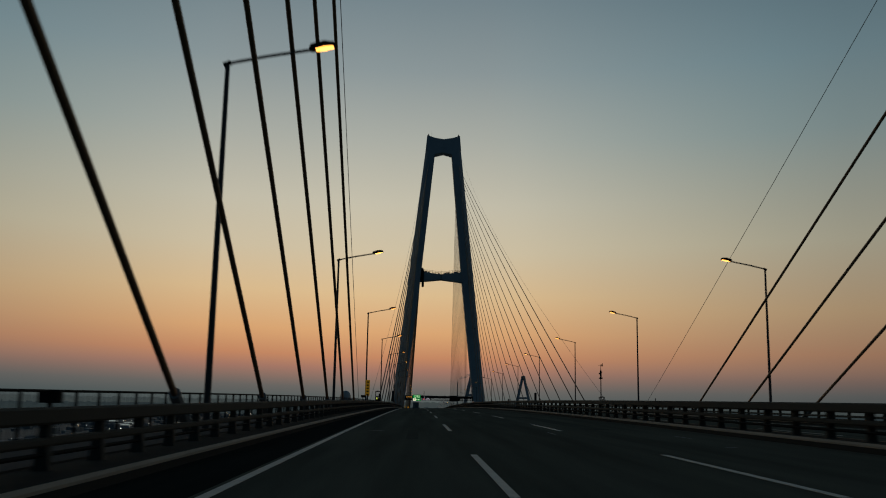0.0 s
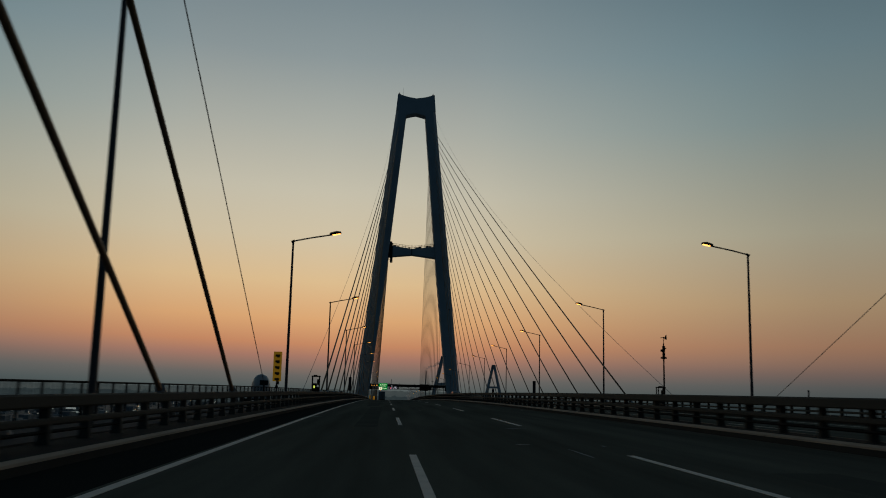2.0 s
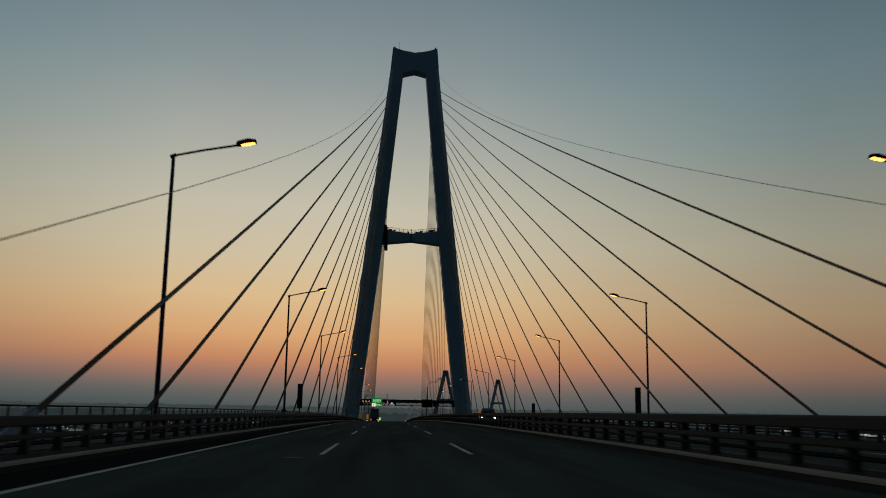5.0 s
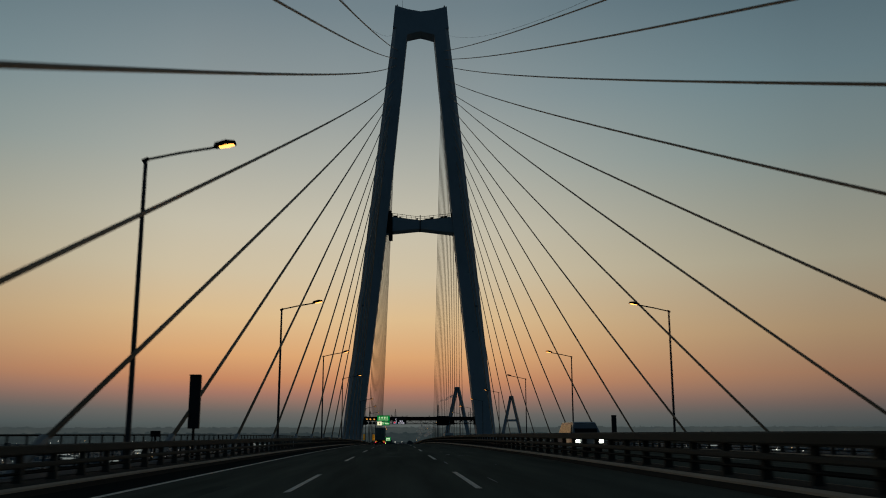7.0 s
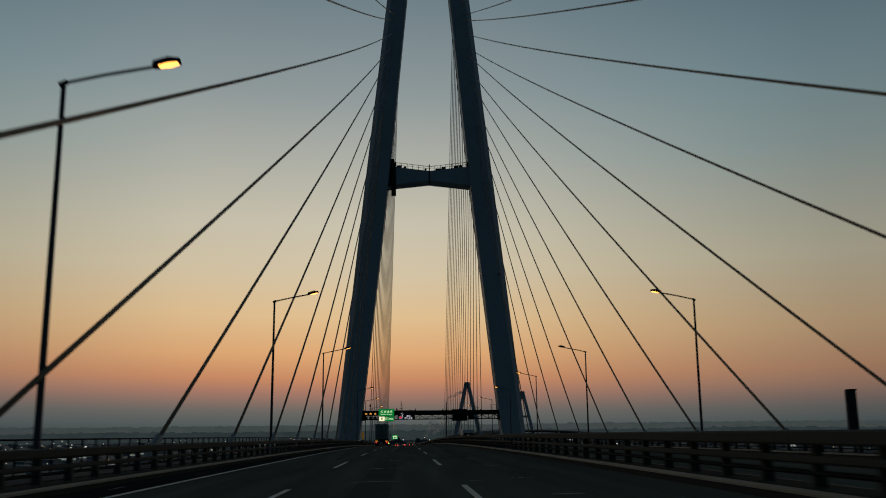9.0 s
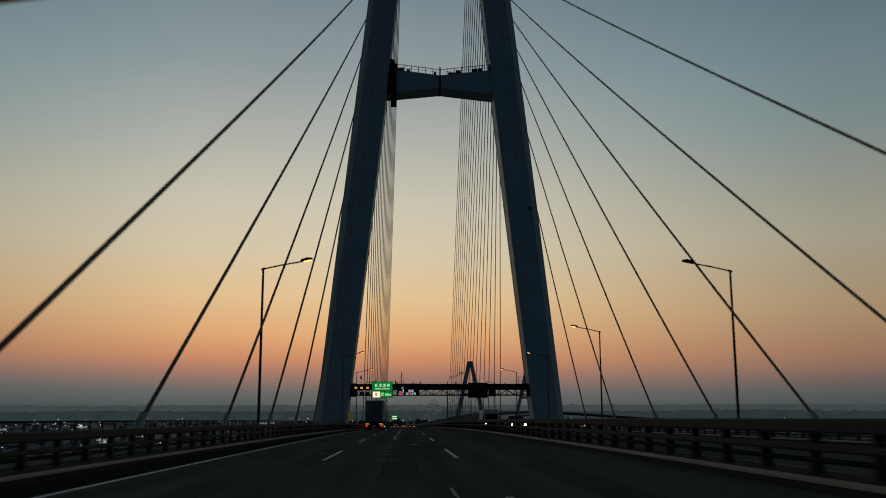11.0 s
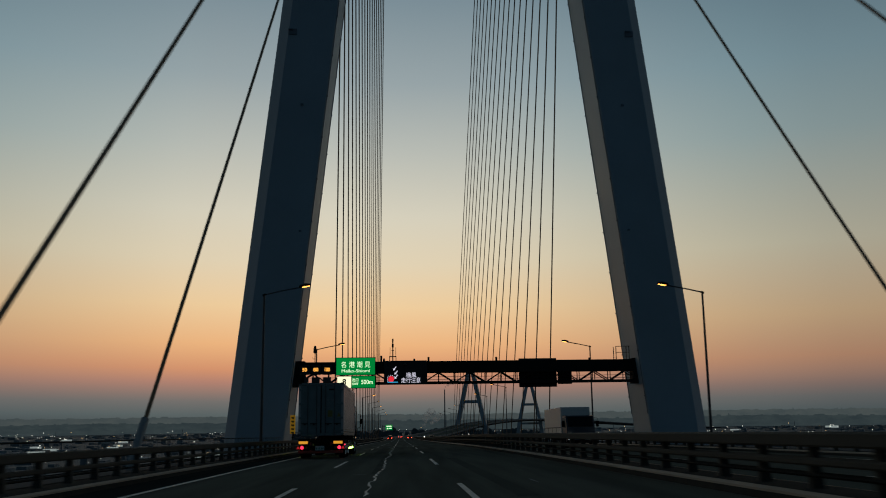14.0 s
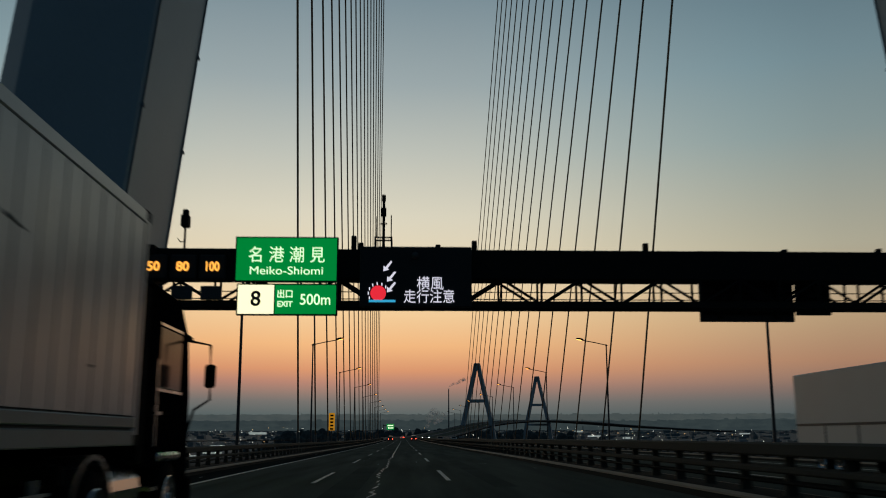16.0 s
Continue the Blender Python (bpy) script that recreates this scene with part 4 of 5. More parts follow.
def container_truck(x, y):
    t = thing("container_truck", "articulated truck with a grey forty-foot container on chassis", "truck", surf(x, y))
    t.rotation_euler = (math.atan(-0.0195), 0, 0)
    W, L, z0, z1 = 1.22, 12.19, 1.22, 4.03
    c = part("container", boxes((-W + 0.03, W - 0.03, 0.06, L - 0.02, z0 + 0.02, z1 - 0.03)), GROOVE, t, "grey ribbed steel shipping container")
    # side panels with narrow ribs between them
    n = 23
    pitch = (L - 0.3) / n
    dent = random.Random(9)
    # old knocks: along, up, half length, half height, depth
    DENTS = ((3.9, 1.85, 0.22, 0.3, 0.03), (4.35, 2.1, 0.12, 0.45, 0.022), (4.7, 1.7, 0.3, 0.16, 0.03), (2.6, 2.4, 0.2, 0.5, 0.014), (7.4, 1.75, 0.25, 0.2, 0.02), (5.3, 3.2, 0.15, 0.3, 0.015), (9.8, 2.2, 0.2, 0.4, 0.012))
    for s in (-1, 1):
        for i in range(n):
            a = 0.15 + pitch * i
            bm = bmesh.new()
            nx, nz = 5, 14
            zlo, zhi = z0 + 0.34, z1 - 0.16
            grid = []
            for k in range(nz + 1):
                row = []
                for j in range(nx + 1):
                    yy, zz = a + 0.007 + (pitch - 0.014) * j / nx, zlo + (zhi - zlo) * k / nz
                    push = dent.uniform(-0.004, 0.003)
                    for dy, dz, ry, rz, deep in DENTS:
                        push -= 0.6 * deep * math.exp(-((yy - dy) / ry) ** 2 - ((zz - dz) / rz) ** 2)
                    row.append(bm.verts.new((s * (W - 0.008 + (push if 0 < j < nx and 0 < k < nz else 0)), yy, zz)))
                grid.append(row)
            for k in range(nz):
                for j in range(nx):
                    q = (grid[k][j], grid[k][j + 1], grid[k + 1][j + 1], grid[k + 1][j])
                    bm.faces.new(q if s > 0 else q[::-1]).smooth = True
            ring = [(a + 0.007, zlo), (a + pitch - 0.007, zlo), (a + pitch - 0.007, zhi), (a + 0.007, zhi)]
            front = [bm.verts.new((s * (W - 0.008), yy, zz)) for yy, zz in ring]
            back = [bm.verts.new((s * (W - 0.04), yy, zz)) for yy, zz in ring]
            for k in range(4):
                q = (front[k], back[k], back[(k + 1) % 4], front[(k + 1) % 4])
                bm.faces.new(q if s > 0 else q[::-1])
            part("panel", bm, CONTAINER, c)
        for i in range(n + 1):
            a = 0.15 + pitch * i
            part("rib", boxes((s * (W - 0.04), s * (W - 0.0035), a - 0.006, a + 0.006, z0 + 0.33, z1 - 0.15)), GROOVE, c)
        for zz, h, d in ((z1 - 0.15, 0.15, 0.012), (z0 + 0.2, 0.12, 0.025), (z0, 0.17, 0.01)):
            part("side_rail", boxes((s * (W - 0.05), s * (W + d - 0.01), 0.12, L - 0.12, zz, zz + h), bevel=0.012), CONTAINER if zz > 3 else DOOR_PAINT, c)
        for yy in (0.02, L - 0.12):
            part("corner_post", boxes((s * (W - 0.14), s * W, yy, yy + 0.12, z0 + 0.1, z1 - 0.1), bevel=0.012), CONTAINER, c)
            for zz in (z0 - 0.01, z1 - 0.12):
                part("corner_casting", boxes((s * (W - 0.17), s * (W + 0.006), yy - 0.02, yy + 0.16, zz, zz + 0.14), bevel=0.014), STEEL_DARK, c)
    for yy, zz, ln, lean in ((8.2, 3.05, 0.42, -0.05), (6.1, 2.7, 0.2, 0.1), (4.3, 2.35, 0.05, 0.5), (10.4, 2.0, 0.16, 0.02), (3.2, 1.75, 0.25, 0.04)):
        bm = bmesh.new()
        loft(bm, [[(u, yy, zz), (u, yy + ln, zz + lean), (u, yy + ln, zz + lean + 0.02), (u, yy, zz + 0.035)] for u in (W - 0.012, W - 0.004)])
        part("scratch", bm, GROOVE, c, "dark scrape in the paint")
    # rear doors with lock rods, handles and hinges
    for s in (-1, 1):
        d = part("door", boxes((s * 0.012, s * (W - 0.13), 0.0, 0.06, z0 + 0.14, z1 - 0.13), bevel=0.01), DOOR_PAINT, c, "grimy grey steel container door")
        for u in (0.24, 0.72):
            bm = bmesh.new()
            tube(bm, [(s * u, -0.03, z0 + 0.06), (s * u, -0.03, z1 - 0.06)], 0.019, 8)
            part("lock_rod", bm, GALV, d)
            for zz in (z0 + 0.1, z0 + 0.5, z0 + 1.5, z0 + 2.2, z1 - 0.14):
                part("rod_guide", boxes((s * u - 0.05, s * u + 0.05, -0.045, 0.005, zz - 0.03, zz + 0.03), bevel=0.008), DOOR_PAINT, d)
            part("handle", boxes((s * (u - 0.03), s * (u + 0.34), -0.055, -0.03, z0 + 0.62, z0 + 0.66), (s * (u + 0.1), s * (u + 0.18), -0.05, 0.0, z0 + 0.56, z0 + 0.64)), STEEL_DARK, d)
        for zz in (z0 + 0.28, z0 + 0.95, z0 + 1.7, z0 + 2.45):
            part("hinge", boxes((s * (W - 0.34), s * (W - 0.02), -0.02, 0.01, zz - 0.05, zz + 0.05), bevel=0.01), DOOR_PAINT, d)
        part("gasket", boxes((s * 0.004, s * 0.03, -0.006, 0.05, z0 + 0.15, z1 - 0.15)), BLACK, d)
    part("yellow_label", boxes((0.36, 0.62, -0.006, 0.002, z0 + 1.0, z0 + 1.34)), FADED_YELLOW, c, "faded yellow sticker")
    bm = bmesh.new()
    loft(bm, [[(0.86, yy, z0 + 1.0), (1.06, yy, z0 + 1.0), (0.96, yy, z0 + 1.24)] for yy in (-0.006, 0.002)])
    part("triangle_label", bm, FADED_YELLOW, c, "faded yellow warning triangle")
    for k, (u, zz, w) in enumerate(((0.42, 2.42, 0.3), (0.9, 2.42, 0.2), (0.3, 1.86, 0.12), (0.55, 1.86, 0.16), (0.32, 1.72, 0.14), (0.32, 1.58, 0.12), (0.34, 1.44, 0.18), (0.86, 1.75, 0.05))):
        part("marking", boxes((u, u + w, -0.004, 0.002, z0 + zz, z0 + zz + 0.07)), MARK_PAINT if k > 1 else BLACK, c)
    part("roof", boxes((-W + 0.02, W - 0.02, 0.05, L - 0.03, z1 - 0.04, z1 - 0.015)), CONTAINER, c)
    part("sill", boxes((-W, W, 0.0, 0.1, z0, z0 + 0.13), bevel=0.01), DOOR_PAINT, c)
    part("header", boxes((-W, W, 0.0, 0.1, z1 - 0.12, z1), bevel=0.01), DOOR_PAINT, c)
    # chassis
    ch = part("chassis", boxes((-0.5, 0.5, 1.7, 5.0, 0.55, 0.85)), BLACK, t)
    for x0 in (-0.5, 0.36):
        part("frame_rail", boxes((x0, x0 + 0.14, 0.1, 12.0, 0.82, 1.06)), BLACK, ch)
    for y0, y1, w in ((0.02, 0.2, 1.2), (5.0, 5.15, 1.18), (9.9, 10.1, 1.18)):
        part("bolster", boxes((-w, w, y0, y1, 0.88, 1.05)), BLACK, ch)
    part("bumper", boxes((-1.2, 1.2, 0.02, 0.12, 0.3, 0.44), (-0.6, -0.5, 0.05, 0.12, 0.4, 0.9), (0.5, 0.6, 0.05, 0.12, 0.4, 0.9), bevel=0.01), RED_PAINT, ch, "dull red underrun bumper")
    part("light_board", boxes((-1.22, 1.22, 0.03, 0.09, 0.48, 0.7)), BLACK, ch)
    for s in (-1, 1):
        part("reflector_plate", boxes((s * 0.66, s * 1.2, -0.015, 0.03, 0.77, 0.96)), RED_PAINT, ch, "amber reflective plate with red border")
        part("reflector_face", boxes((s * 0.69, s * 1.17, -0.022, -0.012, 0.795, 0.935)), AMBER_PLATE, ch)
        disc(ch, "tail_light", TAIL, s * 1.0, 0.02, 0.6, 0.095, 0.05, "glowing red tail light")
        disc(ch, "indicator", DULL_AMBER, s * 0.78, 0.025, 0.6, 0.08, 0.04)
        # passive reflector with a dim red glow painted in
        bm = bmesh.new()
        loft(bm, [[(s * 1.2 + u, yy, 0.53 + w) for u, w in ((-0.09, 0), (0.09, 0), (0, 0.16))] for yy in (0.0, 0.04)])
        part("triangle_reflector", bm, TAIL_DIM, ch, "red triangular reflector")
        part("mud_flap", boxes((s * 0.7, s * 1.22, 0.95, 0.98, 0.2, 0.8)), BLACK, ch)
    disc(ch, "side_marker", TAIL, 1.27, 0.35, 0.74, 0.04, 0.06, "small glowing red marker")
    part("plate", boxes((-0.28, 0.2, -0.03, 0.0, 0.45, 0.69), bevel=0.004), PLATE, ch)
    for u, w in ((-0.24, 0.05), (-0.14, 0.03), (-0.06, 0.03), (0.03, 0.03), (0.1, 0.06)):
        part("plate_bar", boxes((u, u + w, -0.034, -0.028, 0.5, 0.6)), PLATE_INK, ch)
    for yy in (1.75, 3.1, 4.45):
        part("axle", boxes((-1.0, 1.0, yy - 0.07, yy + 0.07, 0.42, 0.58), bevel=0.02), BLACK, ch)
        for s in (-1, 1):
            wheel(t, s * 1.06, yy, 0.5, 0.3)
    for s in (-1, 1):
        gd = part("side_guard", boxes((s * 1.18, s * 1.21, 5.3, 9.6, 0.42, 0.46), (s * 1.18, s * 1.21, 5.3, 9.6, 0.62, 0.66), (s * 1.18, s * 1.21, 5.3, 9.6, 0.8, 0.83), (s * 1.16, s * 1.2, 5.5, 5.56, 0.4, 0.95), (s * 1.16, s * 1.2, 7.4, 7.46, 0.4, 0.95), (s * 1.16, s * 1.2, 9.3, 9.36, 0.4, 0.95)), SOCKET, t, "thin pale side guard rails")
        for yy in (5.45, 7.2, 9.1):
            bm = bmesh.new()
            bmesh.ops.create_uvsphere(bm, u_segments=12, v_segments=8, radius=0.055, matrix=pose(s * 1.23, yy, 0.5))
            part("marker_light", bm, MARKER, gd, "glowing lime marker light")
        part("landing_leg", boxes((s * 0.75, s * 0.9, 8.6, 8.75, 0.3, 0.95), (s * 0.65, s * 1.0, 8.5, 8.85, 0.25, 0.3)), GALV, t)
        part("tool_box", boxes((s * 0.6, s * 1.15, 7.6, 8.4, 0.5, 0.95), bevel=0.02), GALV, t)
    # tractor
    tr = part("tractor_frame", boxes((-0.45, -0.3, 9.4, 14.6, 0.7, 0.95), (0.3, 0.45, 9.4, 14.6, 0.7, 0.95), (-1.1, 1.1, 10.5, 10.65, 0.42, 0.6)), BLACK, t)
    for s in (-1, 1):
        wheel(t, s * 1.0, 10.7, 0.5, 0.52, dual=True)
        wheel(t, s * 1.05, 13.85, 0.5, 0.3)
        bm = bmesh.new()
        loft(bm, [[(s * u, 10.7 + q * math.cos(a), 0.5 + q * math.sin(a)) for u, q in ((0.8, 0.6), (1.24, 0.6), (1.24, 0.65), (0.8, 0.63))] for a in (radians(-10 + 16 * k) for k in range(13))])
        part("mudguard", bm, CHROME, tr)
        bm = bmesh.new()
        tube(bm, [(s * 0.85, 11.6, 0.72), (s * 0.85, 12.7, 0.72)], 0.3, 16)
        part("fuel_tank", bm, CHROME, tr)
        for zz in (0.35, 0.65):
            part("step", boxes((s * 0.95, s * 1.2, 13.0, 13.3, zz, zz + 0.05)), CHROME, tr)
        for k in range(3):
            part("small_lamp", boxes((s * 1.2, s * 1.22, 12.2 + 0.16 * k, 12.28 + 0.16 * k, 0.42, 0.47)), MARKER, tr)
    bm = bmesh.new()
    side = [(12.5, 0.95), (12.5, 3.1), (12.75, 3.25), (14.2, 3.2), (14.75, 2.75), (14.95, 1.9), (14.98, 0.6), (14.4, 0.55), (14.35, 0.95), (13.35, 0.95)]
    loft(bm, [[(x, yy, zz) for yy, zz in side] for x in (-1.17, -1.05, 1.05, 1.17)])
    cab = part("cab", bm, CAB_PAINT, t, "dark truck cab with chrome trim")
    for s in (-1, 1):
        part("side_window", boxes((s * 1.165, s * 1.18, 13.2, 14.35, 1.95, 2.75), bevel=0.01), GLASS, cab)
        part("door_handle", boxes((s * 1.17, s * 1.2, 13.15, 13.32, 1.6, 1.64)), CHROME, cab)
        bm = bmesh.new()
        tube(bm, [(s * 1.2, 14.6, 2.7), (s * 1.5, 14.75, 2.65), (s * 1.52, 14.75, 1.85), (s * 1.3, 14.72, 1.7), (s * 1.22, 14.7, 1.4)], 0.022, 6)
        part("mirror_arm", bm, STEEL_DARK, cab)
        part("mirror", boxes((s * 1.44, s * 1.6, 14.66, 14.76, 2.02, 2.36), bevel=0.03), BLACK, cab)
        part("head_lamp", boxes((s * 0.75, s * 1.1, 14.95, 15.02, 0.75, 0.95)), GLASS, cab)
        part("fairing", boxes((s * 1.0, s * 1.22, 12.25, 12.5, 1.0, 3.15), bevel=0.03), BLACK, cab)
        for far, zz in ((14.4, 1.9), (14.3, 2.76)):
            part("window_trim", boxes((s * 1.165, s * 1.19, 13.15, far, zz, zz + 0.04)), CHROME, cab)
        part("grab_bar", boxes((s * 1.17, s * 1.21, 13.02, 13.06, 1.2, 2.3)), CHROME, cab)
        part("sun_visor", boxes((s * 0.6, s * 1.2, 14.6, 14.95, 2.72, 2.8), bevel=0.03), BLACK, cab)
        part("wing", boxes((s * 1.1, s * 1.22, 13.3, 14.4, 1.0, 1.12), bevel=0.04), CHROME, cab)
    part("windscreen", boxes((-1.05, 1.05, 14.78, 14.9, 1.95, 2.6)), GLASS, cab)
    part("bumper", boxes((-1.24, 1.24, 14.85, 15.1, 0.4, 0.75), bevel=0.04), BLACK, cab)
    for k in range(4):
        disc(cab, "air_bottle", GALV, -0.3 + 0.2 * k, 12.42, 1.35, 0.07, 0.5)
    bm = bmesh.new()
    for k in (-0.25, 0.0, 0.25):
        tube(bm, [(k, 12.45, 1.6), (k * 1.4, 12.3, 1.3), (k, 12.1, 1.2)], 0.02, 6)
    part("air_hose", bm, RED_PAINT, cab)
    return t


container_truck(-0.67, 386.0)


def car(x, y, toward, paint, label, van=False, category="car"):
    """A car; toward: it faces the eye."""
    t = thing("minivan" if van else "car", label, category, surf(x, y))
    t.rotation_euler = (0, 0, math.pi if toward else 0)
    if van:
        side = [(-2.3, 0.35), (-2.35, 1.1), (-2.25, 1.92), (-2.0, 1.98), (1.15, 2.0), (1.4, 1.9), (1.95, 1.12), (2.36, 0.92), (2.42, 0.4)]
        side = [(yy, 0.86 * zz) for yy, zz in side]
        roof = [(-2.05, 1.02), (-1.98, 1.56), (1.05, 1.58), (1.5, 1.02)]
    else:
        side = [(-2.2, 0.35), (-2.25, 0.85), (-1.75, 0.98), (-1.1, 1.42), (0.35, 1.44), (1.15, 0.98), (2.1, 0.8), (2.2, 0.4)]
        roof = [(-1.5, 1.0), (-1.02, 1.34), (0.32, 1.36), (0.92, 1.0)]
    bm = bmesh.new()
    def ring(x_, shrink):
        return [(x_ - math.copysign(shrink * max(0, zz - 0.9) / 1.0, x_), yy, zz) for yy, zz in side]
    loft(bm, [[(a, b * 0.97, c * 0.98) for a, b, c in ring(-0.86, 0.3)], ring(-0.8, 0.25), ring(0.8, 0.25), [(a, b * 0.97, c * 0.98) for a, b, c in ring(0.86, 0.3)]])
    body = part("body", bm, paint, t)
    for s in (-1, 1):
        bm = bmesh.new()
        loft(bm, [[(s * (0.862 - 0.3 * max(0, zz - 0.9) + e), yy, zz) for yy, zz in roof] for e in (-0.03, 0.012)])
        part("side_window", bm, GLASS, body)
        for yy in (-1.35, 1.4):
            wheel(t, s * 0.75, yy, 0.32, 0.2)
        part("headlight", boxes((s * 0.5, s * 0.78, side[-1][0] - 0.12, side[-1][0] + 0.01, 0.62, 0.76), bevel=0.02), HEAD if toward else GLASS, body, "bright headlight" if toward else "")
        part("tail_light", boxes((s * 0.5, s * 0.8, side[0][0] - 0.06, side[0][0] + 0.08, 0.72, 0.88), bevel=0.02), BRAKE if not toward else TAIL_DIM, body, "" if toward else "glowing red tail light")
        part("mirror", boxes((s * 0.85, s * 1.0, 0.75, 0.85, 0.98, 1.12), bevel=0.03), BLACK, body)
    f, r = (1.25, 1.78) if van else (0.78, 1.2)
    bm = bmesh.new()
    a, b = ((1.36, 1.63), (1.9, 0.99)) if van else ((0.4, 1.4), (1.08, 1.02))
    loft(bm, [[(u, a[0] + e, a[1] + e), (u, b[0] + e, b[1] + e), (u, b[0] + e - 0.05, b[1] + e - 0.02), (u, a[0] + e - 0.05, a[1] + e - 0.02)] for u in (-0.62, 0.62) for e in (0.02,)])
    part("windscreen", bm, GLASS, body)
    part("number_plate", boxes((-0.17, 0.17, side[0][0] - 0.05, side[0][0] + 0.02, 0.5, 0.62)), PLATE, body)
    return t


def box_truck(x, y):
    """Faces the eye; its rear end stands at y."""
    t = thing("box_truck", "white oncoming box truck with dark windscreen and lit headlights", "truck", surf(x, y))
    t.rotation_euler = (math.atan(0.019), 0, math.pi)
    b = part("cargo_box", boxes((-1.15, 1.15, 0, 8.2, 0.95, 3.15), bevel=0.03), WHITE_BODY, t, "plain white cargo box")
    for s in (-1, 1):
        part("side_rail", boxes((s * 1.14, s * 1.165, 0.05, 8.15, 1.55, 1.62)), GALV, b)
        for yy in (2.0, 4.0, 6.0):
            part("side_board", boxes((s * 1.14, s * 1.16, yy - 0.04, yy + 0.04, 0.97, 1.55)), GALV, b)
        for yy in (1.6, 2.7):
            wheel(t, s * 0.92, yy, 0.42, 0.4, dual=True)
        wheel(t, s * 0.98, 9.3, 0.42, 0.26)
    part("chassis", boxes((-0.45, 0.45, 0.1, 9.8, 0.6, 0.93)), BLACK, t)
    bm = bmesh.new()
    side = [(8.35, 0.55), (8.35, 2.35), (8.6, 2.5), (9.8, 2.45), (10.2, 1.6), (10.25, 0.5)]
    loft(bm, [[(u, yy, zz) for yy, zz in side] for u in (-1.08, -1.0, 1.0, 1.08)])
    cab = part("cab", bm, DARK_BODY, t, "dark cab with a wide windscreen")
    bm = bmesh.new()
    loft(bm, [[(u, 9.86, 2.35), (u, 10.2, 1.62), (u, 10.25, 1.65), (u, 9.92, 2.38)] for u in (-0.95, 0.95)])
    part("windscreen", bm, GLASS, cab)
    part("grille", boxes((-0.7, 0.7, 10.22, 10.28, 0.75, 1.1), (-1.1, 1.1, 10.2, 10.32, 0.4, 0.62), bevel=0.02), BLACK, cab)
    for s in (-1, 1):
        part("side_window", boxes((s * 1.07, s * 1.09, 8.8, 9.75, 1.55, 2.25)), GLASS, cab)
        part("headlight", boxes((s * 0.72, s * 1.02, 10.24, 10.31, 0.72, 0.92), bevel=0.02), HEAD, cab, "bright headlight")
        bm = bmesh.new()
        tube(bm, [(s * 1.05, 9.95, 2.3), (s * 1.32, 10.1, 2.25), (s * 1.32, 10.1, 1.6)], 0.02, 6)
        part("mirror_arm", bm, STEEL_DARK, cab)
        part("mirror", boxes((s * 1.2, s * 1.42, 10.04, 10.14, 1.6, 2.05), bevel=0.03), BLACK, cab)
    return t


box_truck(17.35, 416.0)
car(13.6, 213.0, True, GREY_BODY, "grey oncoming minivan with bright headlights", True, "minivan")
car(13.6, 343.5, True, DARK_BODY, "dark oncoming car with bright headlights")
car(-0.4, 690.0, False, DARK_BODY, "dark van braking with bright red tail lights", True, "minivan")
car(3.1, 860.0, False, WHITE_BODY, "white car with glowing red tail lights")
car(3.1, 930.0, False, DARK_BODY, "dark car with glowing red tail lights")
car(7.0, 680.0, False, DARK_BODY, "dark van with glowing red tail lights", True, "minivan")
car(13.8, 640.0, True, GREY_BODY, "grey oncoming car with bright headlights")
car(14.0, 790.0, True, DARK_BODY, "dark oncoming car with bright headlights")
car(14.0, 850.0, True, DARK_BODY, "dark oncoming car with bright headlights")
car(17.5, 905.0, True, WHITE_BODY, "white oncoming car with bright headlights")
car(14.0, 960.0, True, DARK_BODY, "dark oncoming car with bright headlights")
car(17.5, 640.0, True, WHITE_BODY, "white oncoming car with bright headlights")

# ---- the distance ----
t = thing("direction_sign", "small lit green sign on a cantilever post far ahead", "road sign", surf(-7.4, 900))
part("post", boxes((-0.15, 0.15, -0.15, 0.15, 0, 8)), GALV, t)
part("arm", boxes((0, 5.2, -0.1, 0.1, 7.2, 7.5)), GALV, t)
part("panel", boxes((1.8, 5.9, -0.3, -0.15, 5.1, 8.2)), SIGN_GREEN, t)
part("bar", boxes((2.3, 5.4, -0.32, -0.3, 7.0, 7.6), (2.6, 3.4, -0.32, -0.3, 5.6, 6.4), (3.8, 5.5, -0.32, -0.3, 5.7, 6.3)), SIGN_WHITE, t)


def far_tower(x, y, turn):
    t = thing("far_bridge_tower", "grey-blue pointed bridge tower in the far haze", "bridge tower", (x, y, 0), "far bridge towers")
    t.rotation_euler = (0, 0, -radians(turn))
    for s in (-1, 1):
        bm = bmesh.new()
        loft(bm, [[(s * (c - w), -2.5, z), (s * (c + w), -2.5, z), (s * (c + w), 2.5, z), (s * (c - w), 2.5, z)] for c, w, z in ((22, 2.6, -54), (16, 2.4, -9), (3.0, 2.0, 48), (1.6, 1.6, 57))])
        part("tower_leg", bm, STEEL_WHITE, t)
    part("tower_head", boxes((-3.2, 3.2, -2.5, 2.5, 50, 58), bevel=0.4), STEEL_WHITE, t)
    part("crossbeam", boxes((-9.5, 9.5, -2, 2, 15.5, 19)), STEEL_WHITE, t)
    part("deck_beam", boxes((-17, 17, -2, 2, -12, -9)), STEEL_WHITE, t)


far_tower(84, 1382, 17)
far_tower(196, 1700, 20)

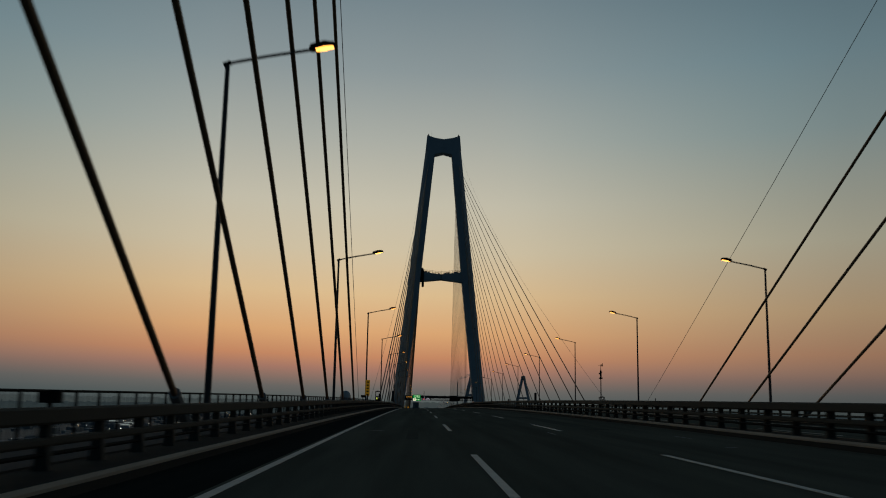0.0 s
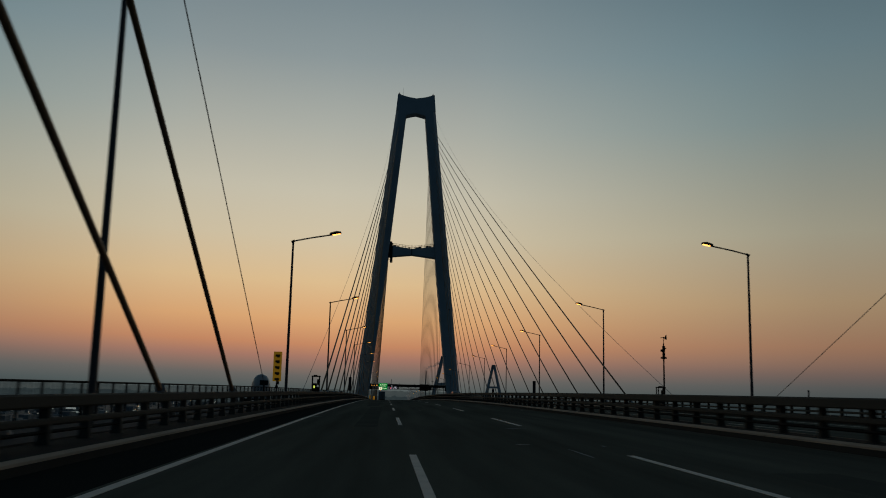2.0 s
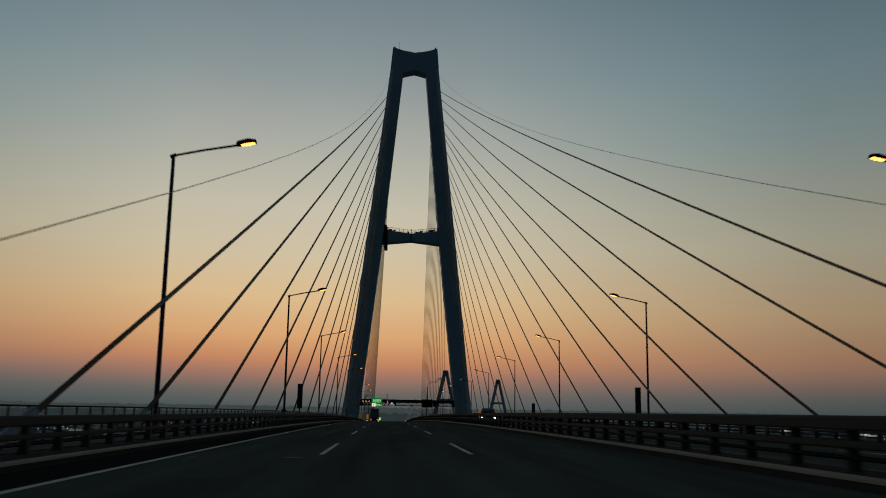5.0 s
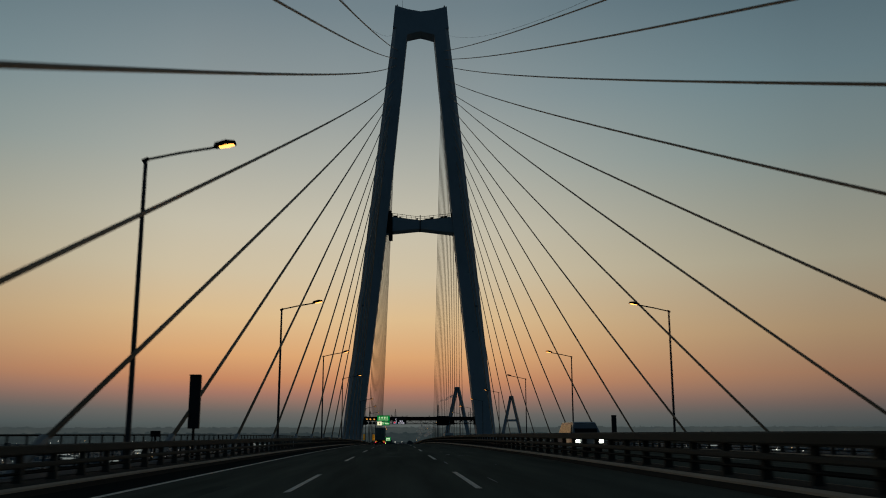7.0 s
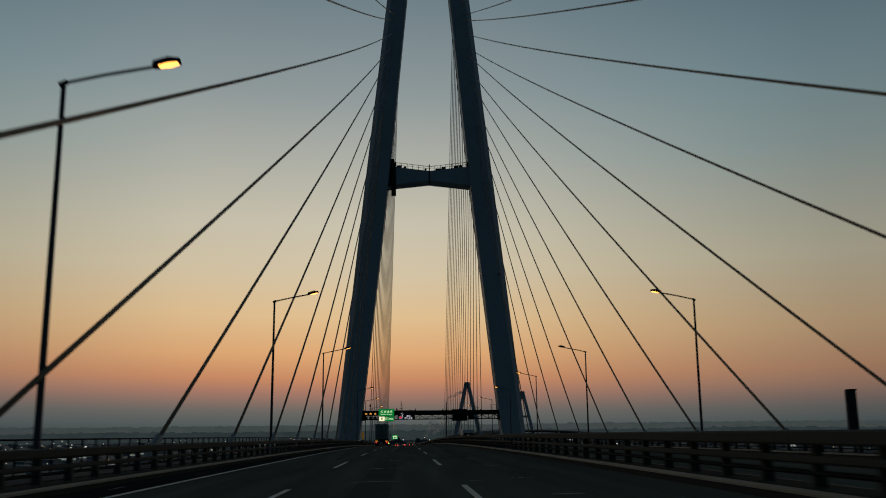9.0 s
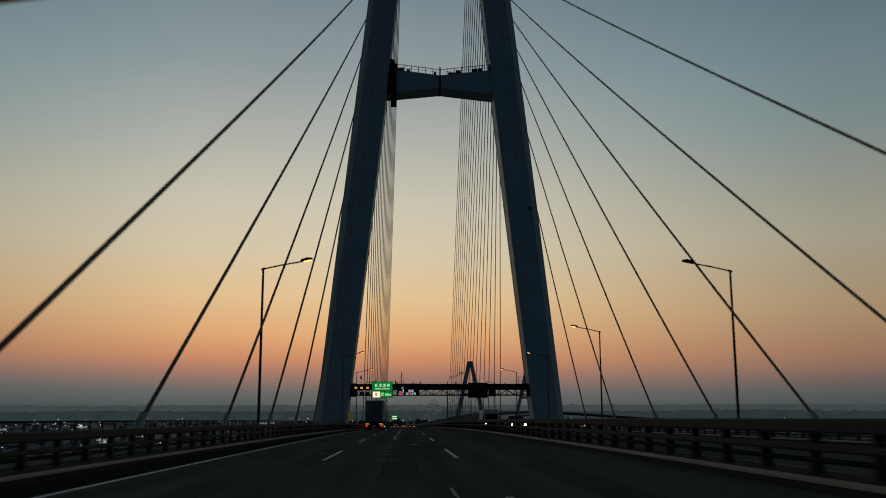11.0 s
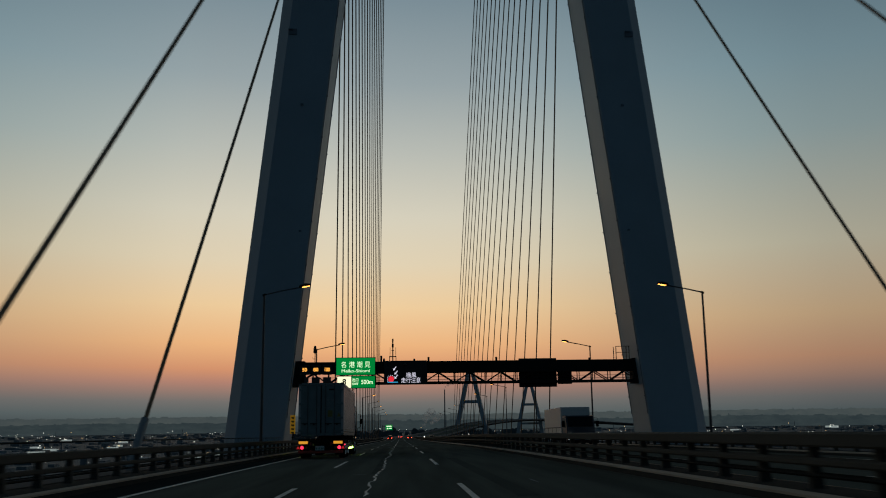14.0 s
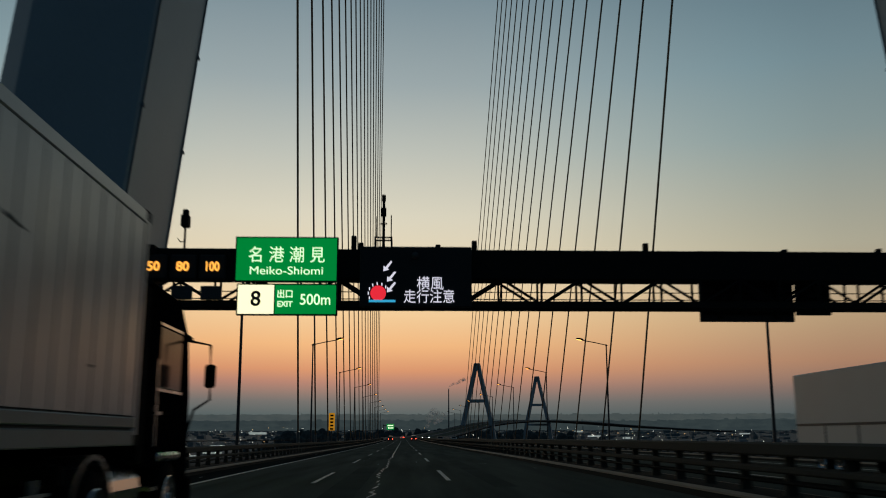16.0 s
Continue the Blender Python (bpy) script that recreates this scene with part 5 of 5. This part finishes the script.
SMOKE = bpy.data.materials.new("drifting smoke")
SMOKE.use_nodes = True
st = SMOKE.node_tree
st.nodes.clear()
sn = st.nodes.new("ShaderNodeTexNoise")
sn.inputs["Scale"].default_value, sn.inputs["Detail"].default_value = 0.09, 6
sm = st.nodes.new("ShaderNodeMapRange")
sm.inputs["From Min"].default_value, sm.inputs["From Max"].default_value = 0.35, 0.75
sm.inputs["To Max"].default_value = 0.5
so = st.nodes.new("ShaderNodeTexCoord")
clear = st.nodes.new("ShaderNodeBsdfTransparent")
lit = st.nodes.new("ShaderNodeBsdfTranslucent")
lit.inputs["Color"].default_value = (0.95, 0.93, 0.93, 1)
both = st.nodes.new("ShaderNodeMixShader")
out = st.nodes.new("ShaderNodeOutputMaterial")
st.links.new(so.outputs["Object"], sn.inputs["Vector"])
st.links.new(sn.outputs["Fac"], sm.inputs["Value"])
st.links.new(sm.outputs[0], both.inputs["Fac"])
st.links.new(clear.outputs[0], both.inputs[1])
st.links.new(lit.outputs[0], both.inputs[2])
st.links.new(both.outputs[0], out.inputs["Surface"])


def plume(x, y, z, rise, drift, r0, r1, n, seed, label):
    rng = random.Random(seed)
    bm = bmesh.new()
    for k in range(n):
        f = k / n
        r = r0 + (r1 - r0) * f
        m = pose(drift * f + rng.uniform(-0.5, 0.5) * r, rng.uniform(-0.5, 0.5) * r, rise * f ** 0.6 + rng.uniform(-0.4, 0.4) * r) @ Matrix.Diagonal((rng.uniform(0.8, 1.5), 1, rng.uniform(0.6, 1.0), 1))
        made = bmesh.ops.create_icosphere(bm, subdivisions=2, radius=r, matrix=m)["verts"]
        for v in made:
            v.co += 0.35 * r * noise.noise_vector(v.co * (1.2 / r) + Vector((seed, 0, 0)))
    ob = part("smoke_plume", bm, SMOKE, smooth=True)
    ob.location = (x, y, z)
    return tagged(ob, label, "smoke", kind="stuff")


t = thing("chimney", "slim grey chimney with smoke in the far haze", "chimney", (108, 2500, -54))
bm = bmesh.new()
tube(bm, [(0, 0, 0), (0, 0, 60), (0, 0, 118)], 1.9, 16, 1.1)
part("stack", bm, TOWN, t)
plume(108, 2500, 66, 20, 40, 2.0, 5.0, 14, 3, "grey smoke drifting from the far chimney")
plume(60, 2500, -19, 34, 22, 7.0, 11.0, 6, 7, "pale steam rising over the far harbour works")
plume(79, 2560, -14, 22, 36, 6.0, 9.0, 5, 11, "pale steam rising over the far harbour works")

# low hills and woods around the horizon
def ridge(radius, base, height, rough, seed, mat, name, label):
    """A long low rise with an uneven crest of trees, sheds and stacks."""
    bm = bmesh.new()
    rng = random.Random(int(seed * 10))
    prev, left, shed = None, 0, 0.0
    n = 2600
    for k in range(n + 1):
        a = radians(-60 + 120 * k / n)
        if left <= 0:
            left = rng.randint(2, 9)
            shed = rng.choice((0, 0, 0.3, 0.6, 1.0)) * rough * rng.uniform(0.6, 1.3)
            if rng.random() < 0.035:
                left, shed = 1, rough * rng.uniform(1.5, 3.2)
        left -= 1
        h = base + height * noise.noise((k * 0.006, seed, 0)) + 0.8 * rough * noise.noise((k * 0.09, seed + 3, 0)) + 0.5 * rough * noise.noise((k * 0.4, seed + 5, 0)) + shed
        x, y = radius * math.sin(a), 300 + radius * math.cos(a)
        row = [bm.verts.new((x, y, -56)), bm.verts.new((x * 0.985, y * 0.985, -54 + (h + 54) * 0.55)), bm.verts.new((x, y, h))]
        if prev:
            for p in (0, 1):
                bm.faces.new((prev[p], row[p], row[p + 1], prev[p + 1]))
        prev = row
    tagged(part(name, bm, mat, smooth=True), label, "hills", kind="structure")


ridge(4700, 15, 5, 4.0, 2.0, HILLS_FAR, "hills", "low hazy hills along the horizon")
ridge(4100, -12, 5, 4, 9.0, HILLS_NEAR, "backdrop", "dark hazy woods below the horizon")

# town and harbour works on the flats
rng = random.Random(21)
dark, pale, lights, ambers = bmesh.new(), bmesh.new(), bmesh.new(), bmesh.new()


def lamp_at(x, y, z, d):
    s = (0.25 + d / 3600) * rng.uniform(0.6, 1.25)
    box(ambers if rng.random() < 0.25 else lights, x - s / 2, x + s / 2, y - 0.2, y + 0.2, z, z + s)


for k in range(2600):
    a, d = radians(rng.uniform(-44, 44)), 600 + 3400 * rng.random() ** 0.75
    x, y = d * math.sin(a), d * math.cos(a)
    if abs(x - 10 - bend(y)) < 40:
        continue
    w, l, h = rng.uniform(5, 26), rng.uniform(6, 40), rng.choice((2, 3, 4, 5, 6, 8)) * rng.uniform(0.6, 1.2)
    if rng.random() < 0.05:
        h *= 1.8
        w *= 0.6
    box(pale if rng.random() < 0.16 else dark, x - w / 2, x + w / 2, y - l / 2, y + l / 2, -54, -54 + h)
    if rng.random() < 0.2:
        lamp_at(x, y - l / 2 - 1.5, -54 + h + rng.uniform(0, 8), d)
for k in range(70):
    a, d = radians(rng.uniform(-42, 42)), rng.uniform(700, 3200)
    x, y = d * math.sin(a), d * math.cos(a)
    h = rng.uniform(18, 42)
    tube(dark, [(x, y, -54), (x, y, -54 + h)], 0.9, 6, 0.5)
# clusters of yard lamps
for k in range(26):
    a, d = radians(rng.uniform(-42, 42)), rng.uniform(1000, 3800)
    for j in range(rng.randint(2, 6)):
        lamp_at(d * math.sin(a) + rng.uniform(-60, 60) * d / 2500, d * math.cos(a), -54 + rng.uniform(14, 26), d * 1.2)
# rows of lit lamps along the quays
for k in range(9):
    a, d = radians(rng.uniform(-38, 38)), rng.uniform(1100, 2600)
    for j in range(12):
        lamp_at(d * math.sin(a) + 24 * j, d * math.cos(a) + 4 * j, -46, d * 0.7)
halls = bmesh.new()
for k in range(60):
    a, d = radians(rng.uniform(-44, -5) if k % 4 else rng.uniform(8, 40)), rng.uniform(1300, 3700)
    x, y = d * math.sin(a), d * math.cos(a)
    w = rng.uniform(10, 26) * d / 1500
    h = rng.uniform(1.2, 3.2) * d / 1500
    box(halls, x - w / 2, x + w / 2, y, y + 4, -51, -51 + h)
    for j in range(rng.randint(0, 3)):
        lamp_at(x + rng.uniform(-0.5, 0.5) * w, y - 2, -50 + rng.uniform(0, 1.5) * h, d * 1.4)
woods = bmesh.new()
for k in range(260):
    y = rng.uniform(1500, 2900)
    x = rng.choice((-40, 60, 130, 220, -160)) * y / 1900 + rng.gauss(0, 34)
    r = rng.uniform(4, 9)
    made = bmesh.ops.create_icosphere(woods, subdivisions=2, radius=r, matrix=pose(x, y, -54 + r * 1.4 + rng.uniform(0, 8)) @ Matrix.Diagonal((1.2, 1, rng.uniform(0.9, 1.5), 1)))["verts"]
    for v in made:
        v.co += 0.3 * r * noise.noise_vector(v.co * (1.7 / r))
tagged(part("far_woods", woods, WOODS), "dark clumps of trees on the far flats", "trees", kind="stuff")
tagged(part("far_town", dark, TOWN), "hazy low town and harbour buildings", "town", kind="stuff")
tagged(part("far_roofs", pale, TOWN_PALE), "pale low roofs among the far town", "town", kind="stuff")
tagged(part("far_lights", lights, TOWN_LIGHT), "tiny white lamps of the far town", "lights", kind="stuff")
tagged(part("far_amber_lights", ambers, TOWN_AMBER), "tiny amber lamps of the far town", "lights", kind="stuff")
tagged(part("lit_halls", halls, glow("lit hall front", (0.6, 0.66, 0.6), 0.3)), "pale lit fronts of harbour halls", "buildings", kind="stuff")
